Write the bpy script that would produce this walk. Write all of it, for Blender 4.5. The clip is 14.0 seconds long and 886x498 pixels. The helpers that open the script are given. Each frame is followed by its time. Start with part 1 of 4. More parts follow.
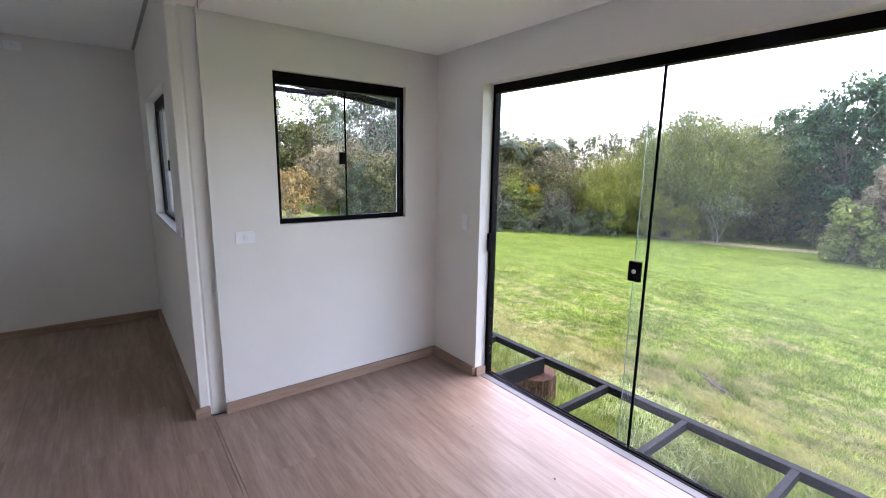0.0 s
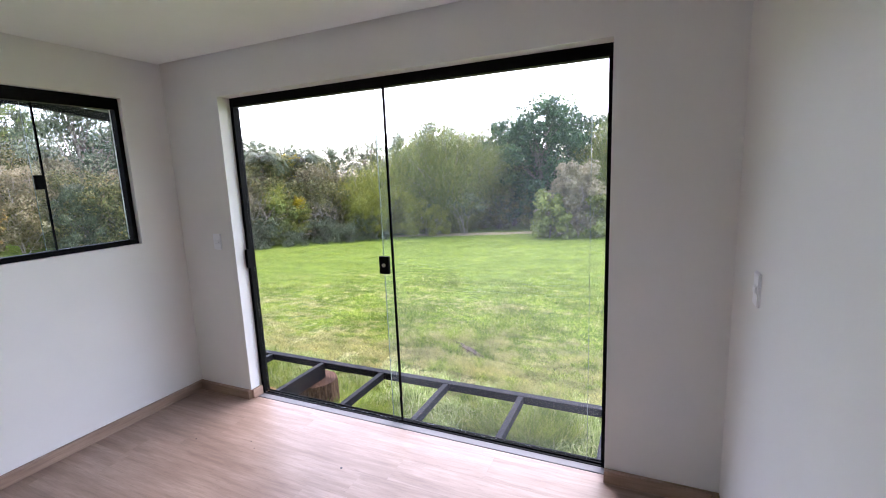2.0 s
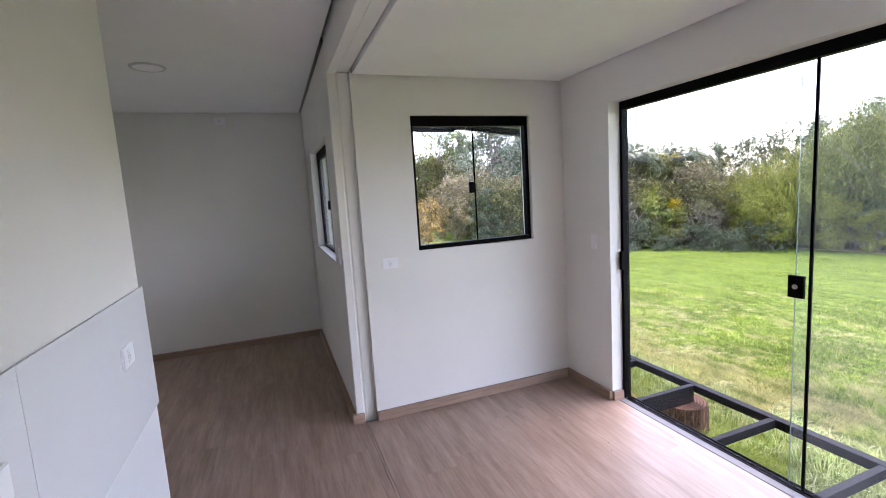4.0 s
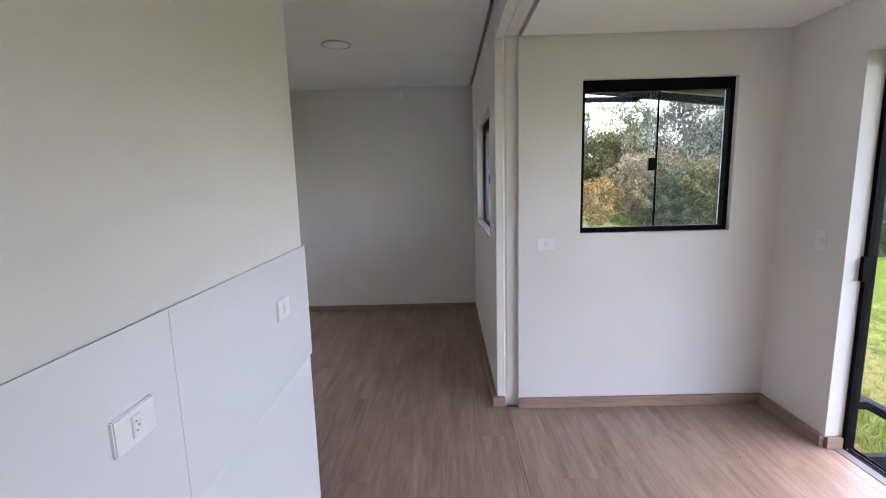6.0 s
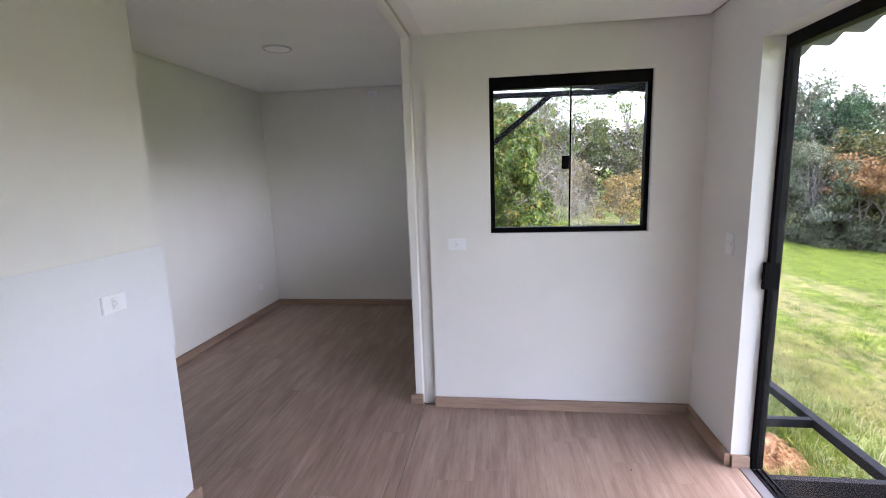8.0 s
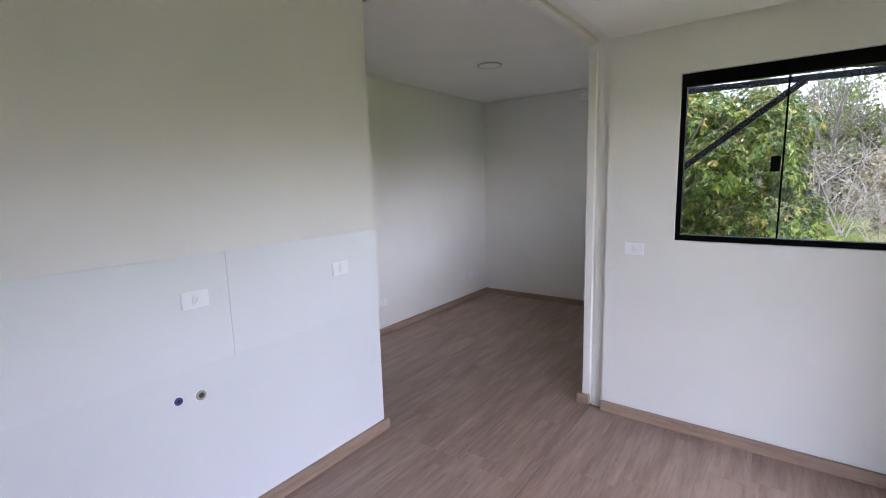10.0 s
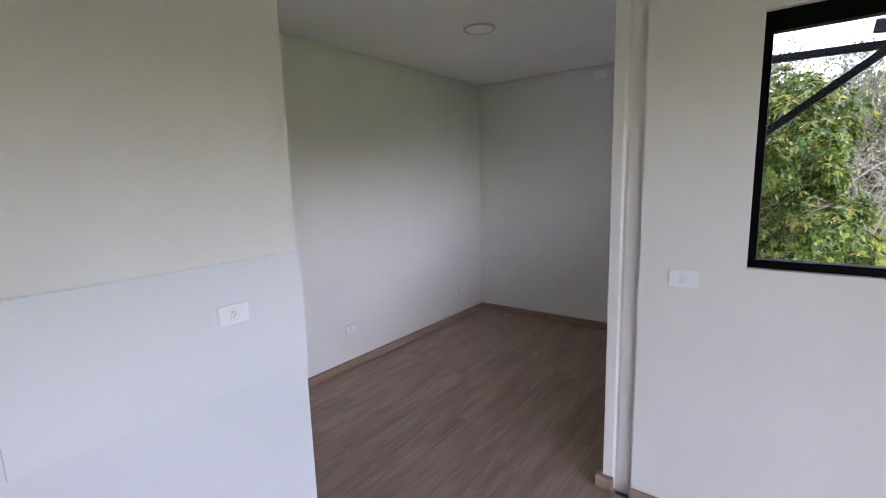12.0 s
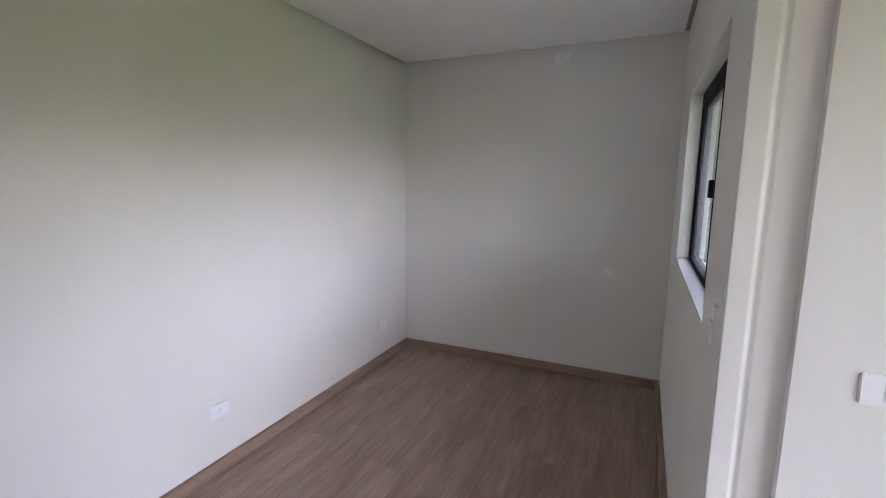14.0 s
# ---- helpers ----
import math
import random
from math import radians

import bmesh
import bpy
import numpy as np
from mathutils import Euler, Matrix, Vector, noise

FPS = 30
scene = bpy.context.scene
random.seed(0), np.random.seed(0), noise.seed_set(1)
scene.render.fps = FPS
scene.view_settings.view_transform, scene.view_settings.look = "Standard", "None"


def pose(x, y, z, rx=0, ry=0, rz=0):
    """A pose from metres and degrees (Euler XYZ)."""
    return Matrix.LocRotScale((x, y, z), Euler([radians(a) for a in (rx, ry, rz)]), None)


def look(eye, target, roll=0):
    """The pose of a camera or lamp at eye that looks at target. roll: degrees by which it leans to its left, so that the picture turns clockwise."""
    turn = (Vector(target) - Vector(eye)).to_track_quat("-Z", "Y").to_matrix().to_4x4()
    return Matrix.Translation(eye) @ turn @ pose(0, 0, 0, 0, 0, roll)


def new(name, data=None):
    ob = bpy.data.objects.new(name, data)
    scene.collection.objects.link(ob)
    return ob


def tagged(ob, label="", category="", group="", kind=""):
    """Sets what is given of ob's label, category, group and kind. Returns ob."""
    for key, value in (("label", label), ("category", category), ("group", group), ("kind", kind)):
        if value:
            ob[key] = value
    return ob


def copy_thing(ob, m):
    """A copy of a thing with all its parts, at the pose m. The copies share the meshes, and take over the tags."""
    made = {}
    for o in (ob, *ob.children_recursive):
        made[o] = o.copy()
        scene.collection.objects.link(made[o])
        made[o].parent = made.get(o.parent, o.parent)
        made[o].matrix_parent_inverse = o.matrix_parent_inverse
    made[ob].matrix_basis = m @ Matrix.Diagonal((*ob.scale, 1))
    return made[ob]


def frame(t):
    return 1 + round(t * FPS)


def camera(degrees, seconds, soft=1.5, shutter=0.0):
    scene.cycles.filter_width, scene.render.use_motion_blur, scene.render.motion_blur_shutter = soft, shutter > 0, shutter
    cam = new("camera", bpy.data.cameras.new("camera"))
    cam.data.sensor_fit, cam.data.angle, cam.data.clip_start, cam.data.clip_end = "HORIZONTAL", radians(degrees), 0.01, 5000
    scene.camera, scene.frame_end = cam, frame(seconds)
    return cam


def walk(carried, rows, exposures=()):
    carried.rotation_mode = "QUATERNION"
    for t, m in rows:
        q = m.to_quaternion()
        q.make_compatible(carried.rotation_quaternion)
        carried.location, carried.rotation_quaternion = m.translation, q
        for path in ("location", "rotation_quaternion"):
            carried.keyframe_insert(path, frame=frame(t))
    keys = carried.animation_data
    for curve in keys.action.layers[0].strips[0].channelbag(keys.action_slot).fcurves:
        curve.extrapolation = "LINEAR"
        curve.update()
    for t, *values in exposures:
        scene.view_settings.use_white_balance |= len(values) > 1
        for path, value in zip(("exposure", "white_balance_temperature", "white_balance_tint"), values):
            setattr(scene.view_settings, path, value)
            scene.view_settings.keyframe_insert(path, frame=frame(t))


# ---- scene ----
cam = camera(89.4, 14.0, 1.0)
PATH = [
    (0, (0.036, -0.01, 1.653), (1.217, 1.562, 1.287), 0.9),
    (0.5, (-0.075, -0.156, 1.633), (1.463, 1.069, 1.265), 0.3),
    (1, (-0.056, -0.196, 1.637), (1.695, 0.696, 1.264), -1.0),
    (1.5, (-0.045, -0.203, 1.644), (1.756, 0.587, 1.282), -1.5),
    (2, (-0.037, -0.218, 1.652), (1.756, 0.604, 1.319), -2.3),
    (2.5, (-0.023, -0.227, 1.66), (1.745, 0.656, 1.353), -3.5),
    (3, (-0.022, -0.209, 1.662), (1.469, 1.099, 1.41), -5.2),
    (3.5, (-0.045, -0.14, 1.664), (1.03, 1.531, 1.436), -4.5),
    (4, (-0.043, -0.138, 1.658), (0.651, 1.721, 1.414), -3.6),
    (6.5, (0.173, 0.094, 1.632), (0.103, 2.066, 1.309), -1.9),
    (7, (0.421, 0.124, 1.647), (0.31, 2.093, 1.312), -2.7),
    (7.5, (0.741, 0.06, 1.668), (0.495, 2.018, 1.343), -1.3),
    (8, (1.019, 0.08, 1.644), (0.764, 2.037, 1.315), -1.9),
    (8.5, (1.244, 0.119, 1.668), (0.822, 2.047, 1.348), -1.8),
    (9, (1.454, -0.012, 1.674), (0.546, 1.745, 1.378), -2.8),
    (9.2, (1.495, -0.086, 1.668), (0.404, 1.568, 1.392), -2.5),
    (11.3, (1.25, 0.412, 1.637), (0.037, 1.973, 1.33), -1.4),
    (11.5, (1.204, 0.522, 1.633), (-0.005, 2.085, 1.329), -1.6),
    (12, (1.062, 0.866, 1.646), (-0.138, 2.436, 1.335), -1.7),
    (12.5, (0.814, 1.141, 1.634), (-0.377, 2.717, 1.321), -2.1),
    (13, (0.523, 1.394, 1.64), (-0.572, 3.038, 1.329), -1.6),
    (13.5, (0.32, 1.653, 1.641), (-0.633, 3.385, 1.334), -0.7),
    (14, (0.182, 1.75, 1.647), (-0.624, 3.555, 1.345), 0.5),
]
EXPOSURES = [(0.0, 3.2, 6250, 30), (0.5, 3.2, 6250, 30), (1.5, 3.14, 6300, 29), (2.5, 3.16, 6300, 29), (3.5, 3.26, 6300, 31), (6.5, 3.34, 6380, 30), (9.0, 3.32, 6340, 30), (11.5, 3.14, 6320, 31), (12.5, 3.2, 6350, 32), (13.0, 3.4, 6380, 33), (13.5, 3.52, 6400, 33), (14.0, 3.68, 6430, 32)]
walk(cam, [(t, look(eye, target, roll)) for t, eye, target, roll in PATH], EXPOSURES)

# ---- light ----
SUN_EL, SUN_AZ = 60, 88
world = bpy.data.worlds.new("overcast_sky")
scene.world = world
world.use_nodes = True
wn = world.node_tree
sky = wn.nodes.new("ShaderNodeTexSky")
sky.sky_type, sky.sun_disc = "NISHITA", False
sky.sun_elevation, sky.sun_rotation = radians(SUN_EL), radians(SUN_AZ)
sky.air_density, sky.dust_density, sky.ozone_density = 1.0, 1.8, 1.2
haze = wn.nodes.new("ShaderNodeHueSaturation")
haze.inputs["Saturation"].default_value = 0.72
wn.links.new(sky.outputs[0], haze.inputs["Color"])
wn.links.new(haze.outputs[0], wn.nodes["Background"].inputs["Color"])
wn.nodes["Background"].inputs["Strength"].default_value = 0.15
sun = new("sun", bpy.data.lights.new("sun", "SUN"))
sun.data.energy, sun.data.angle, sun.data.color = 0.2, radians(50), (1.0, 0.98, 0.95)
sa, se = radians(SUN_AZ), radians(SUN_EL)
sun.matrix_world = look((10 * math.sin(sa) * math.cos(se), 10 * math.cos(sa) * math.cos(se), 10 * math.sin(se)), (0, 0, 0))

# added lamp in the back room's window, boosting low sky light under the roof
window_fill = new("window_fill_lamp", bpy.data.lights.new("window_fill_lamp", "AREA"))
window_fill.data.shape, window_fill.data.size, window_fill.data.size_y = "RECTANGLE", 1.34, 0.94
window_fill.data.energy, window_fill.data.spread, window_fill.data.color = 0.235, radians(72), (0.86, 0.94, 1.0)
window_fill.matrix_world = look((0.535, 4.185, 1.667), (-1.93, 4.45, 0.7))


# ---- materials ----
def base_material(name, rough=0.5, metal=0.0):
    m = bpy.data.materials.new(name)
    m.use_nodes = True
    b = m.node_tree.nodes["Principled BSDF"]
    b.inputs["Roughness"].default_value, b.inputs["Metallic"].default_value = rough, metal
    return m, m.node_tree, b


def node(t, kind, **inputs):
    n = t.nodes.new(kind)
    for k, v in inputs.items():
        n.inputs[k.replace("_", " ")].default_value = v
    return n


def ramp(t, source, stops):
    r = t.nodes.new("ShaderNodeValToRGB")
    while len(r.color_ramp.elements) < len(stops):
        r.color_ramp.elements.new(0.5)
    for e, (p, c) in zip(r.color_ramp.elements, stops):
        e.position, e.color = p, (*c, 1)
    t.links.new(source, r.inputs["Fac"])
    return r.outputs["Color"]


def place(t, scale=(1, 1, 1), turn=0, kind="Object"):
    c = t.nodes.new("ShaderNodeTexCoord")
    mp = t.nodes.new("ShaderNodeMapping")
    mp.inputs["Scale"].default_value = scale
    mp.inputs["Rotation"].default_value = (0, 0, radians(turn))
    t.links.new(c.outputs[kind], mp.inputs["Vector"])
    return mp.outputs["Vector"]


def noise_of(t, vec, scale, detail=3.0, rough=0.55):
    n = node(t, "ShaderNodeTexNoise", Scale=scale, Detail=detail, Roughness=rough)
    t.links.new(vec, n.inputs["Vector"])
    return n.outputs["Fac"]


def mix(t, fac, a, b, how="MIX"):
    m = t.nodes.new("ShaderNodeMix")
    m.data_type, m.blend_type = "RGBA", how
    for s, v in ((m.inputs["Factor"], fac), (m.inputs["A"], a), (m.inputs["B"], b)):
        if isinstance(v, (int, float)):
            s.default_value = v
        elif isinstance(v, tuple):
            s.default_value = (*v, 1)
        else:
            t.links.new(v, s)
    return m.outputs["Result"]


def bump(t, b, height, strength, dist):
    n = node(t, "ShaderNodeBump", Strength=strength, Distance=dist)
    t.links.new(height, n.inputs["Height"])
    t.links.new(n.outputs["Normal"], b.inputs["Normal"])


def painted(name, color, rough=0.6, grain=260.0, strength=0.25, vary=0.04):
    """Rolled paint: faint blotches and an orange-peel relief."""
    m, t, b = base_material(name, rough)
    v = place(t)
    blot = noise_of(t, v, 1.7, 4)
    dark = tuple(c * (1 - vary) for c in color)
    t.links.new(ramp(t, blot, [(0.35, dark), (0.65, color)]), b.inputs["Base Color"])
    bump(t, b, noise_of(t, v, grain, 2), strength, 0.0012)
    return m


WALL = painted("wall_paint", (0.80, 0.785, 0.75), 0.62)
CEIL = painted("ceiling_paint", (0.87, 0.865, 0.85), 0.75, 180.0, 0.15)
STEEL_WHITE = painted("post_paint", (0.80, 0.785, 0.75), 0.45, 120.0, 0.15)
PLASTIC = painted("socket_plastic", (0.85, 0.86, 0.88), 0.3, 400.0, 0.03, 0.01)
TILE = painted("white_porcelain", (0.78, 0.79, 0.81), 0.18, 60.0, 0.02, 0.01)
LOWER = painted("white_skim", (0.72, 0.73, 0.745), 0.4, 200.0, 0.12, 0.02)
OUTER = painted("outer_cladding", (0.16, 0.17, 0.18), 0.5)
STRIP_GREY = painted("door_strip", (0.15, 0.145, 0.15), 0.6)
GAP_GREY = painted("module_gap", (0.66, 0.67, 0.69), 0.5)
PIN = painted("pin_hole", (0.16, 0.16, 0.17), 0.6)
GROUT_PALE = painted("pale_grout", (0.55, 0.56, 0.57), 0.7)
HOLE = painted("socket_hole", (0.02, 0.02, 0.02), 0.6)
PIPE_BLUE = painted("blue_fitting", (0.03, 0.06, 0.25), 0.35)
PIPE_GREY = painted("brass_fitting", (0.42, 0.4, 0.34), 0.35)
RIM = painted("lamp_rim", (0.55, 0.55, 0.56), 0.4, 80.0, 0.02, 0.01)
DIFFUSER = painted("lamp_diffuser", (0.9, 0.9, 0.9), 0.4, 80.0, 0.02, 0.01)
GALV = painted("roof_sheet", (0.07, 0.07, 0.075), 0.55)


def black_metal(name, color, rough, gloss=0.14):
    m, t, b = base_material(name, rough, 0.0)
    v = place(t)
    t.links.new(ramp(t, noise_of(t, v, 9, 5), [(0.3, tuple(c * 0.7 for c in color)), (0.75, tuple(c * 1.35 for c in color))]), b.inputs["Base Color"])
    r = node(t, "ShaderNodeMapRange")
    t.links.new(noise_of(t, v, 35, 3), r.inputs["Value"])
    r.inputs["To Min"].default_value, r.inputs["To Max"].default_value = rough - 0.08, rough + 0.1
    t.links.new(r.outputs[0], b.inputs["Roughness"])
    b.inputs["Specular IOR Level"].default_value = gloss
    return m


ALU = black_metal("black_aluminium", (0.003, 0.0027, 0.0034), 0.55, 0.07)
DECK_STEEL = black_metal("black_primer_steel", (0.009, 0.0095, 0.012), 0.6, 0.08)


def glass_material(name, tint, veil=0.0):
    m, t, b = base_material(name)
    t.nodes.remove(b)
    clear = node(t, "ShaderNodeBsdfTransparent", Color=(*tint, 1))
    gloss = node(t, "ShaderNodeBsdfGlossy", Roughness=0.01)
    lw = node(t, "ShaderNodeLayerWeight", Blend=0.5)
    pw = t.nodes.new("ShaderNodeMath")
    pw.operation = "POWER"
    pw.inputs[1].default_value = 5.0
    t.links.new(lw.outputs["Facing"], pw.inputs[0])
    fres = node(t, "ShaderNodeMapRange")
    fres.inputs["To Min"].default_value, fres.inputs["To Max"].default_value = 0.014, 0.6
    t.links.new(pw.outputs[0], fres.inputs["Value"])
    sh = t.nodes.new("ShaderNodeMixShader")
    t.links.new(fres.outputs[0], sh.inputs[0])
    t.links.new(clear.outputs[0], sh.inputs[1])
    t.links.new(gloss.outputs[0], sh.inputs[2])
    out = sh.outputs[0]
    if veil:
        scatter = node(t, "ShaderNodeBsdfTranslucent", Color=(0.85, 0.9, 0.95, 1))
        spots = node(t, "ShaderNodeMapRange")
        t.links.new(noise_of(t, place(t), 1.8, 4), spots.inputs["Value"])
        spots.inputs["From Min"].default_value, spots.inputs["From Max"].default_value = 0.3, 0.7
        spots.inputs["To Min"].default_value, spots.inputs["To Max"].default_value = veil * 0.6, veil * 1.4
        hazy = t.nodes.new("ShaderNodeMixShader")
        t.links.new(spots.outputs[0], hazy.inputs[0])
        t.links.new(out, hazy.inputs[1])
        t.links.new(scatter.outputs[0], hazy.inputs[2])
        out = hazy.outputs[0]
    t.links.new(out, t.nodes["Material Output"].inputs["Surface"])
    return m


# pale veil mixed in: dust on the door, painted reflection haze in window_1
GLASS_DUST_HAZE = glass_material("dusty_hazy_glass", (0.95, 0.98, 0.97), 0.011)
# stronger pale veil for the back room's panes
GLASS_PALE = glass_material("pale_glass", (0.95, 0.98, 0.97), 0.025)
GLASS = glass_material("window_glass", (0.96, 0.985, 0.97))
GLASS_EDGE = painted("glass_edge", (0.2, 0.24, 0.22), 0.25)


def laminate(name, along, light, mid, dark):
    """Oak-print laminate: long grain, darker streaks, a tone of its own for each plank."""
    m, t, b = base_material(name, 0.42)
    c = t.nodes.new("ShaderNodeTexCoord")
    info = t.nodes.new("ShaderNodeObjectInfo")
    shift = t.nodes.new("ShaderNodeVectorMath")
    shift.operation = "MULTIPLY_ADD"
    t.links.new(info.outputs["Random"], shift.inputs[0])
    shift.inputs[1].default_value = (37.0, 53.0, 11.0)
    t.links.new(c.outputs["Object"], shift.inputs[2])

    def stretched(long, cross):
        mp = t.nodes.new("ShaderNodeMapping")
        mp.inputs["Scale"].default_value = (cross, long, cross) if along == "y" else (long, cross, cross)
        t.links.new(shift.outputs[0], mp.inputs["Vector"])
        return mp.outputs["Vector"]
    cloud = noise_of(t, stretched(1.1, 5.0), 1.0, 3, 0.55)
    broad = noise_of(t, stretched(1.9, 17), 1.0, 4, 0.6)
    fine = noise_of(t, stretched(7.0, 120), 1.0, 3, 0.65)
    streak = noise_of(t, stretched(3.2, 44), 1.0, 4, 0.6)
    col = ramp(t, mix(t, 0.45, broad, cloud), [(0.33, dark), (0.5, mid), (0.66, light)])
    col = mix(t, ramp(t, streak, [(0.36, (0.36, 0.36, 0.36)), (0.56, (0, 0, 0))]), col, tuple(x * 0.68 for x in dark))
    col = mix(t, ramp(t, fine, [(0.36, (0.22, 0.22, 0.22)), (0.6, (0, 0, 0))]), col, tuple(x * 0.75 for x in dark))
    pores = noise_of(t, stretched(16.0, 230), 1.0, 2, 0.6)
    col = mix(t, ramp(t, pores, [(0.3, (0.24, 0.24, 0.24)), (0.44, (0, 0, 0))]), col, tuple(x * 0.5 for x in dark))
    tone = node(t, "ShaderNodeMapRange")
    t.links.new(info.outputs["Random"], tone.inputs["Value"])
    tone.inputs["To Min"].default_value, tone.inputs["To Max"].default_value = 0.97, 1.03
    hsv = t.nodes.new("ShaderNodeHueSaturation")
    t.links.new(tone.outputs[0], hsv.inputs["Value"])
    t.links.new(col, hsv.inputs["Color"])
    t.links.new(hsv.outputs[0], b.inputs["Base Color"])
    r = node(t, "ShaderNodeMapRange")
    t.links.new(streak, r.inputs["Value"])
    r.inputs["To Min"].default_value, r.inputs["To Max"].default_value = 0.34, 0.46
    t.links.new(r.outputs[0], b.inputs["Roughness"])
    b.inputs["Specular IOR Level"].default_value = 0.37
    bump(t, b, fine, 0.12, 0.0008)
    return m


WOOD = laminate("oak_laminate", "y", (0.465, 0.337, 0.266), (0.372, 0.26, 0.202), (0.262, 0.177, 0.135))
SKIRT_Y = laminate("oak_skirting_along_y", "y", (0.43, 0.305, 0.228), (0.37, 0.255, 0.188), (0.285, 0.192, 0.14))
SKIRT_X = laminate("oak_skirting_along_x", "x", (0.43, 0.305, 0.228), (0.37, 0.255, 0.188), (0.285, 0.192, 0.14))


# ---- mesh helpers ----
def part(name, bm, material, parent=None, label=""):
    me = bpy.data.meshes.new(name)
    bm.to_mesh(me)
    bm.free()
    me.materials.append(material)
    ob = new(name, me)
    if parent:
        ob.parent = parent
    if label:
        ob["label"] = label
    return ob


def box(bm, x0, x1, y0, y1, z0, z1):
    m = Matrix.LocRotScale(((x0 + x1) / 2, (y0 + y1) / 2, (z0 + z1) / 2), None, (x1 - x0, y1 - y0, z1 - z0))
    return bmesh.ops.create_cube(bm, size=1, matrix=m)["verts"]


def boxes(*rows, bevel=0.0, segments=2):
    bm = bmesh.new()
    for r in rows:
        box(bm, *r)
    if bevel:
        bmesh.ops.bevel(bm, geom=list(bm.edges), offset=bevel, segments=segments, affect="EDGES", profile=0.5)
    return bm


def disc(bm, r, z0, z1, n=24, m=Matrix()):
    return bmesh.ops.create_cone(bm, cap_ends=True, segments=n, radius1=r, radius2=r, depth=z1 - z0, matrix=m @ Matrix.Translation((0, 0, (z0 + z1) / 2)))


def smooth(ob):
    for p in ob.data.polygons:
        p.use_smooth = True
    return ob


def empty(name, m, **tags):
    ob = new(name)
    ob.empty_display_size = 0.1
    ob.matrix_world = m
    return tagged(ob, **tags)


def structure(name, bm, material, label, category):
    return tagged(part(name, bm, material), label, category, kind="structure")


def wall(name, across, a0, a1, u0, u1, z0, z1, holes, label):
    """A wall a0..a1 thick on the axis across, u0..u1 long, with holes (u0, u1, z0, z1) right through it."""
    rows, u = [], u0
    for h0, h1, b, tp in sorted(holes):
        rows += [(u, h0, z0, z1), (h0, h1, tp, z1)]
        if b > z0 + 0.001:
            rows.append((h0, h1, z0, b))
        u = h1
    rows.append((u, u1, z0, z1))
    bm = boxes(*[(a0, a1, p, q, r, s) if across == "x" else (p, q, a0, a1, r, s) for p, q, r, s in rows])
    return structure(name, bm, WALL, label, "wall")


# ---- the large structure ----
X_E, Y_N, Y_S, X_P = 2.266, 3.056, -0.585, 0.392
X_W, Y_N2, X_K, Y_K = -1.93, 5.577, -0.584, 1.99
H1, H2, LOW = 2.505, 2.71, -0.14
DOOR = (-0.058, 2.507, 0.0, 2.235)
WIN1 = (0.957, 1.957, 1.243, 2.24)
WIN2 = (3.48, 4.89, 1.168, 2.165)
wall("wall_east", "x", X_E, X_E + 0.155, Y_S - 0.15, Y_N + 0.15, LOW, 2.78, [(DOOR[0], DOOR[1], LOW, DOOR[3])], "off-white painted wall round the wide glass door")
wall("wall_north", "y", Y_N, Y_N + 0.15, 0.543, X_E, LOW, 2.78, [WIN1], "off-white painted wall with a black sliding window")
wall("wall_south", "y", Y_S - 0.15, Y_S, X_W, X_E, LOW, 2.78, [], "off-white painted wall beside the glass door")
wall("wall_east_2", "x", X_P, 0.543, 3.10, Y_N2, LOW, 2.78, [WIN2], "off-white painted wall with a deep window reveal")
wall("wall_north_2", "y", Y_N2, Y_N2 + 0.15, X_W, 0.543, LOW, 2.78, [], "off-white painted end wall of the back room")
wall("wall_west", "x", X_W - 0.15, X_W, Y_S - 0.15, Y_N2 + 0.15, LOW, 2.78, [], "off-white painted long wall of the back room")
wall("wall_kitchen", "x", X_K - 0.12, X_K, Y_S, Y_K, LOW, 2.78, [], "off-white painted kitchen partition with a free end")
wall("wall_bath", "y", Y_K - 0.12, Y_K, X_W, X_K - 0.12, LOW, 2.78, [], "off-white painted partition behind the kitchen")
structure("floor_base", boxes((X_W - 0.1, 2.40, Y_S - 0.1, 3.1, -0.7, -0.014), (X_W - 0.1, 0.5, 3.1, Y_N2 + 0.1, -0.7, -0.014)), OUTER, "dark slab under the laminate floor", "floor")
structure("ceiling_1", boxes((0.556, X_E - 0.034, Y_S + 0.034, Y_N - 0.034, H1, H1 + 0.06)), CEIL, "white plasterboard ceiling with a shadow gap", "ceiling")
structure("ceiling_2", boxes((X_W + 0.034, 0.362, Y_K + 0.034, Y_N2 - 0.034, H2, H2 + 0.055), (X_K + 0.034, 0.362, Y_S + 0.014, Y_K + 0.034, H2, H2 + 0.055)), CEIL, "white plasterboard ceiling of the back room", "ceiling")
structure("ceiling_cover", boxes((X_W - 0.15, X_E + 0.155, Y_S - 0.15, Y_N + 0.15, 2.785, 2.83), (X_W - 0.15, 0.53, Y_N + 0.15, Y_N2 + 0.15, 2.785, 2.83)), OUTER, "dark deck above the ceilings", "ceiling")
structure("beam", boxes((0.392, 0.453, Y_S, 3.0995, 2.514, 2.78), (0.453, 0.461, Y_S, 3.0995, 2.54, 2.78), (0.461, 0.543, Y_S, 3.0995, 2.528, 2.78), bevel=0.003), STEEL_WHITE, "white painted steel beam between the two rooms", "beam")
